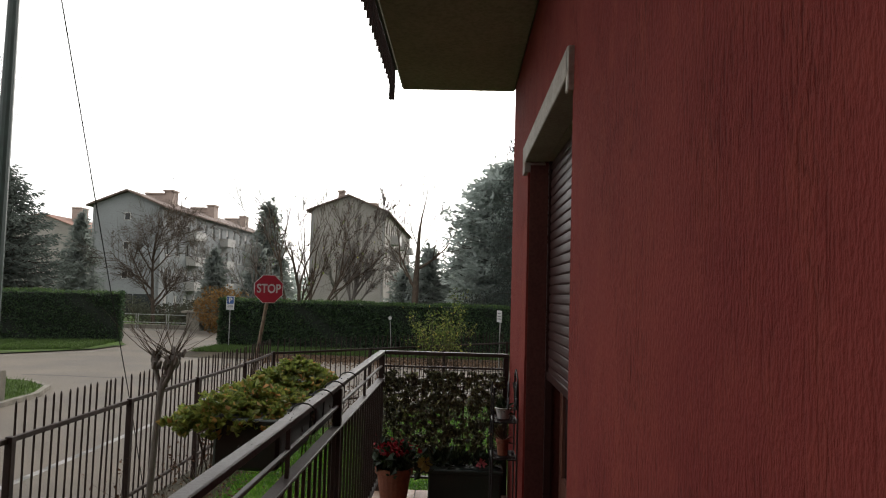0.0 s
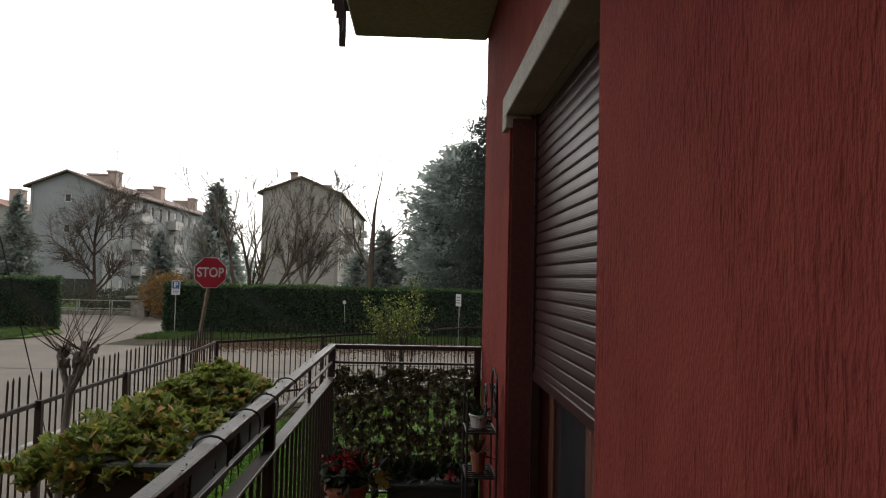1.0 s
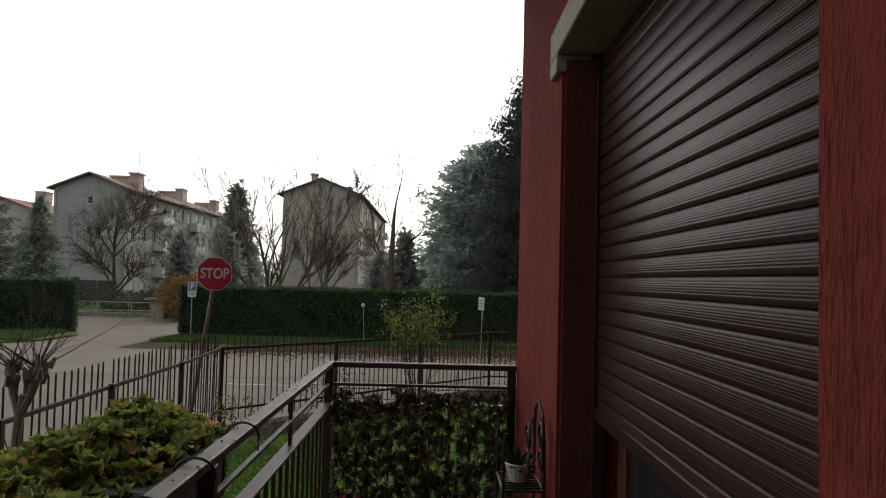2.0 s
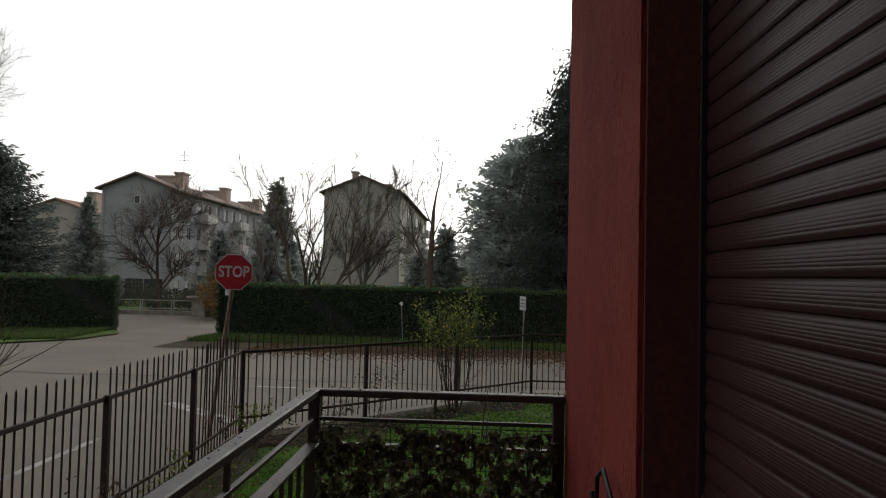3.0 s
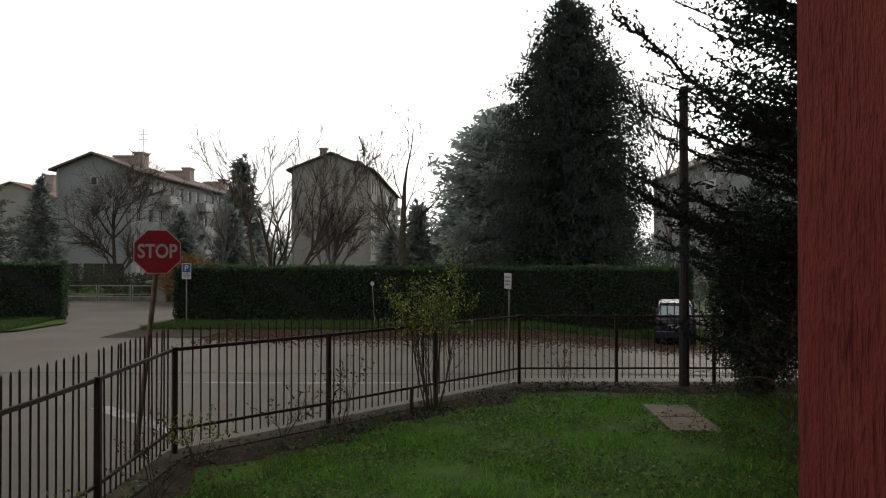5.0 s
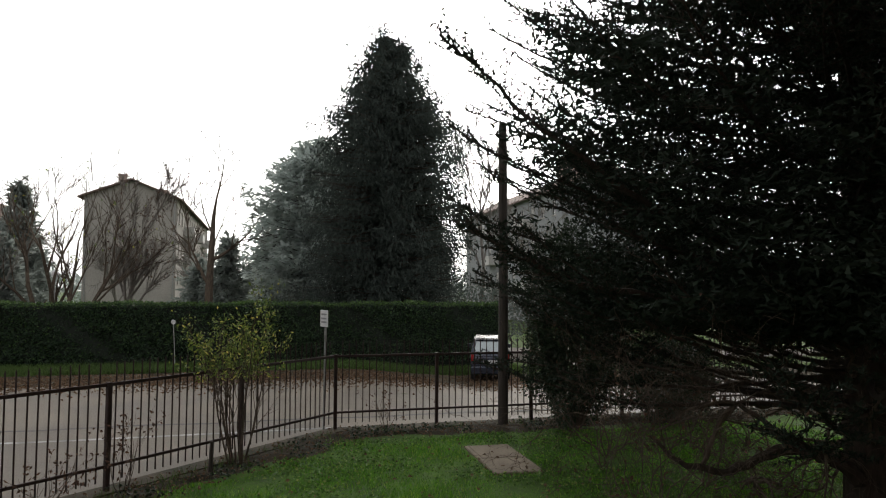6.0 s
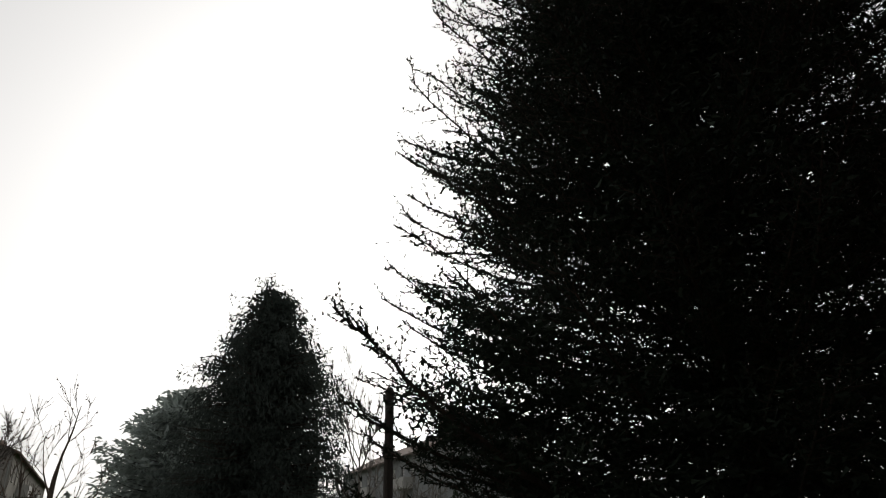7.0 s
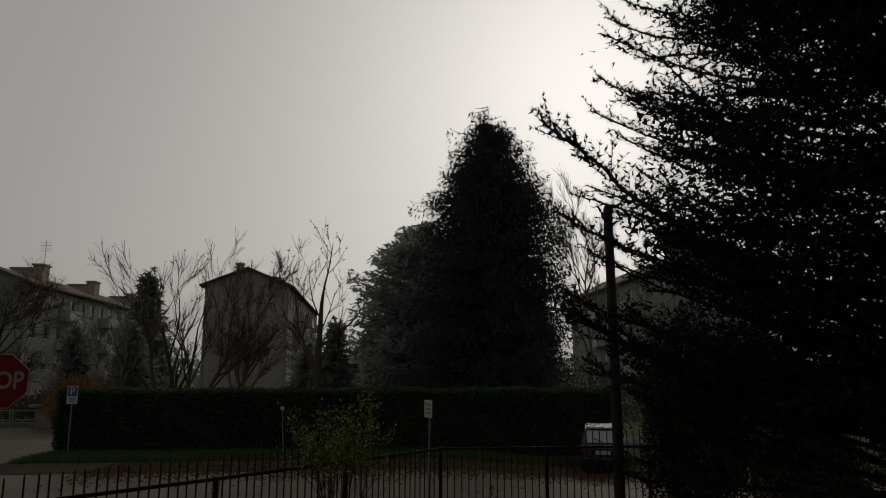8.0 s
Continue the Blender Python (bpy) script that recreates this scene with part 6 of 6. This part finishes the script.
b1 = building("apartment_block", "long grey four-storey apartment block with brick chimneys", -40.9, -33.2, 70, 113, -1.2, 11.2, 12.75, M["facadegrey"], M["roof"], 1, ((-36.9, 77, 2.2, 1.6, 13.3), (-35.3, 77, 1.0, 1.6, 13.7), (-36.9, 91, 2.2, 1.6, 13.3), (-35.3, 91, 1.0, 1.6, 13.7), (-36.9, 105, 2.2, 1.6, 13.3), (-35.3, 105, 1.0, 1.6, 13.7)), ((-37.0, 9.8), (-37.0, 6.6), (-37.0, 3.4)))
# flat dark boxes stand for the shade inside the garage openings
for x in (-39.6, -37.0, -34.9):
    part("garage_door", Geo().box(x - 1.0, x + 1.0, 69.93, 69.99, -1.2, 1.35, 0.02), M["glassdark"], b1, "dark panel for the shade inside a garage opening")
building("apartment_block", "buff four-storey apartment block half hidden by bare trees", -18.6, -9.6, 78, 118, -1.2, 12.1, 13.9, M["facadebuff"], M["roof"], 1, ((-15.2, 79.2, 0.7, 0.7, 14.5), (-13.6, 95, 1.6, 2.5, 15.0)), ())
building("apartment_block", "grey apartment block behind the utility pole", 27.2, 36.5, 62, 95, -1.2, 12.6, 15.0, M["facadegrey"], M["roof"], -1, ((30.0, 66, 1.9, 2.5, 16.2),), ())
building("apartment_block", "distant block with a terracotta roof", -84, -68, 118, 150, -1.2, 12.0, 14.8, M["facadebuff"], M["roofred"], 1, ((-73, 125, 1.8, 2.5, 16.6),), ())

for x in (-36.2,):
    a = thing("roof_antenna", "thin metal rooftop aerial", "aerial", (-36.2, 79.5, 12.6))
    part("mast", Geo().tube([(0, 0, 0), (0, 0, 4.2)], 0.03, 5), M["steel"], a)
    for i in range(4):
        part("crossbar", Geo().tube([(-0.6, 0, 3.0 + 0.3 * i), (0.6, 0, 3.0 + 0.3 * i)], 0.02, 4), M["steel"], a)

# park entrance: low wall, rails and a concrete pillar
ga = thing("gate_pillar", "squat concrete gate pillar with a wide cap", "pillar", (-18.2, 41.6, -0.62))
part("shaft", Geo().box(-0.45, 0.45, -0.4, 0.4, -0.1, 1.15, 0.03), M["concrete"], ga)
part("cap", Geo().box(-0.75, 0.75, -0.55, 0.55, 1.15, 1.32, 0.03), M["concrete"], ga)
for i, (x, y) in enumerate(((-26.5, 42.0), (-24.4, 42.0), (-22.3, 42.0), (-20.2, 42.0))):
    rl = thing("barrier_rail", "pale metal barrier rail at the park entrance", "railing", (x, y, -0.63), group="barrier rails")
    for px in (0.05, 2.0):
        part("post", Geo().tube([(px, 0, -0.1), (px, 0, 1.05)], 0.035, 6), M["steel"], rl)
    for z in (0.45, 0.98):
        part("rail", Geo().tube([(0, 0, z), (2.05, 0, z)], 0.03, 6), M["steel"], rl)
solid("low_wall", Geo().box(-28, -12.6, 42.5, 42.8, -0.9, -0.35, 0.02), M["concrete"], "low concrete wall at the park entrance", "wall", "structure")


# ---- cars ----
def car(name, label, at, yaw, paint):
    """A small hatchback, 3.5 m long; its tail looks along -y."""
    c = thing(name, label, "car", at, yaw)
    side = [(-1.72, 0.28), (-1.75, 0.55), (-1.70, 0.80), (-1.62, 0.88), (-1.40, 1.30), (-1.22, 1.37), (0.0, 1.40), (0.25, 1.34), (0.85, 0.90), (1.45, 0.78), (1.66, 0.62), (1.70, 0.30)]
    w = [0.70, 0.72, 0.735, 0.73, 0.60, 0.56, 0.57, 0.575, 0.70, 0.68, 0.64, 0.66]
    bm = bmesh.new()
    L = [bm.verts.new((-a, y, z)) for (y, z), a in zip(side, w)]
    Rr = [bm.verts.new((a, y, z)) for (y, z), a in zip(side, w)]
    for i in range(len(side) - 1):
        bm.faces.new((L[i], L[i + 1], Rr[i + 1], Rr[i]))
    bm.faces.new((L[-1], L[0], Rr[0], Rr[-1]))
    bm.faces.new(L[::-1])
    bm.faces.new(Rr)
    bmesh.ops.triangulate(bm, faces=[f for f in bm.faces if len(f.verts) > 4])
    bmesh.ops.bevel(bm, geom=[e for e in bm.edges if e.is_manifold and e.calc_face_angle() > 0.35], offset=0.04, segments=2, affect="EDGES")
    part("body", Geo().bm(bm), paint, c, smooth=False)
    def panel(nm, pts, m, lab=""):
        gg = Geo()
        gg.add(pts, [[0, 1, 2, 3]])
        p = np.array(pts)
        nrm = np.cross(p[1] - p[0], p[2] - p[0])
        nrm /= np.linalg.norm(nrm)
        gg.add(p + nrm * 0.006, [[0, 1, 2, 3]])
        part(nm, gg, m, c, lab)
    panel("rear_window", [(-0.58, -1.615, 0.93), (0.58, -1.615, 0.93), (0.52, -1.435, 1.27), (-0.52, -1.435, 1.27)], M["carglass"])
    panel("windscreen", [(0.56, 0.80, 0.97), (-0.56, 0.80, 0.97), (-0.5, 0.33, 1.31), (0.5, 0.33, 1.31)], M["carglass"])
    for s in (-1, 1):
        panel("side_window", [(s * 0.735, -1.45, 0.92), (s * 0.735, 0.65, 0.92), (s * 0.60, 0.1, 1.3), (s * 0.60, -1.3, 1.3)], M["carglass"])
        part("tail_light", Geo().box(s * 0.66 - 0.045, s * 0.66 + 0.045, -1.765, -1.66, 0.66, 0.92, 0.015), M["redlens"], c)
        part("wing_mirror", Geo().box(s * 0.8 - 0.08, s * 0.8 + 0.08, 0.55, 0.65, 0.92, 1.06, 0.02), paint, c)
        for y in (-1.15, 1.08):
            wh = part("wheel", Geo().lathe([(0.15, -0.09), (0.27, -0.09), (0.285, -0.06), (0.285, 0.06), (0.27, 0.09), (0.15, 0.09)], 18), M["rubber"], c)
            wh.matrix_local = pose(s * 0.64, y, 0.285, 0, 90, 0)
            part("rim", Geo().lathe([(0.001, -0.08), (0.15, -0.075), (0.16, -0.05), (0.16, 0.05), (0.15, 0.075), (0.001, 0.08)], 14), M["steel"], wh)
    part("bumper", Geo().box(-0.70, 0.70, -1.80, -1.70, 0.26, 0.50, 0.03), paint, c)
    part("number_plate", Geo().box(-0.26, 0.26, -1.765, -1.745, 0.60, 0.71), M["signwhite"], c)
    part("rear_wiper", Geo().tube([(0.05, -1.64, 0.94), (-0.3, -1.58, 1.06)], 0.008, 4), M["rubber"], c)
    part("roof_spoiler", Geo().box(-0.54, 0.54, -1.5, -1.3, 1.345, 1.375, 0.01), paint, c)
    return c


car("parked_car", "dark blue small hatchback parked by the hedge", (7.1, 22.82, gz(6.75, 22.4)), -17, M["carpaint"]).scale = (0.86, 1, 1)
car("parked_car", "white car parked in the park entrance", (-46.0, 84, -0.73), 65, M["carwhite"])

# ---- floor tiles of the terrace ----
for i in range(3):
    for j in range(30):
        o = part("tile", tile_me, None, floor)
        o.location = (-0.165 - 0.33 * i, -0.14 - 0.33 * j, FLOOR + 0.003)
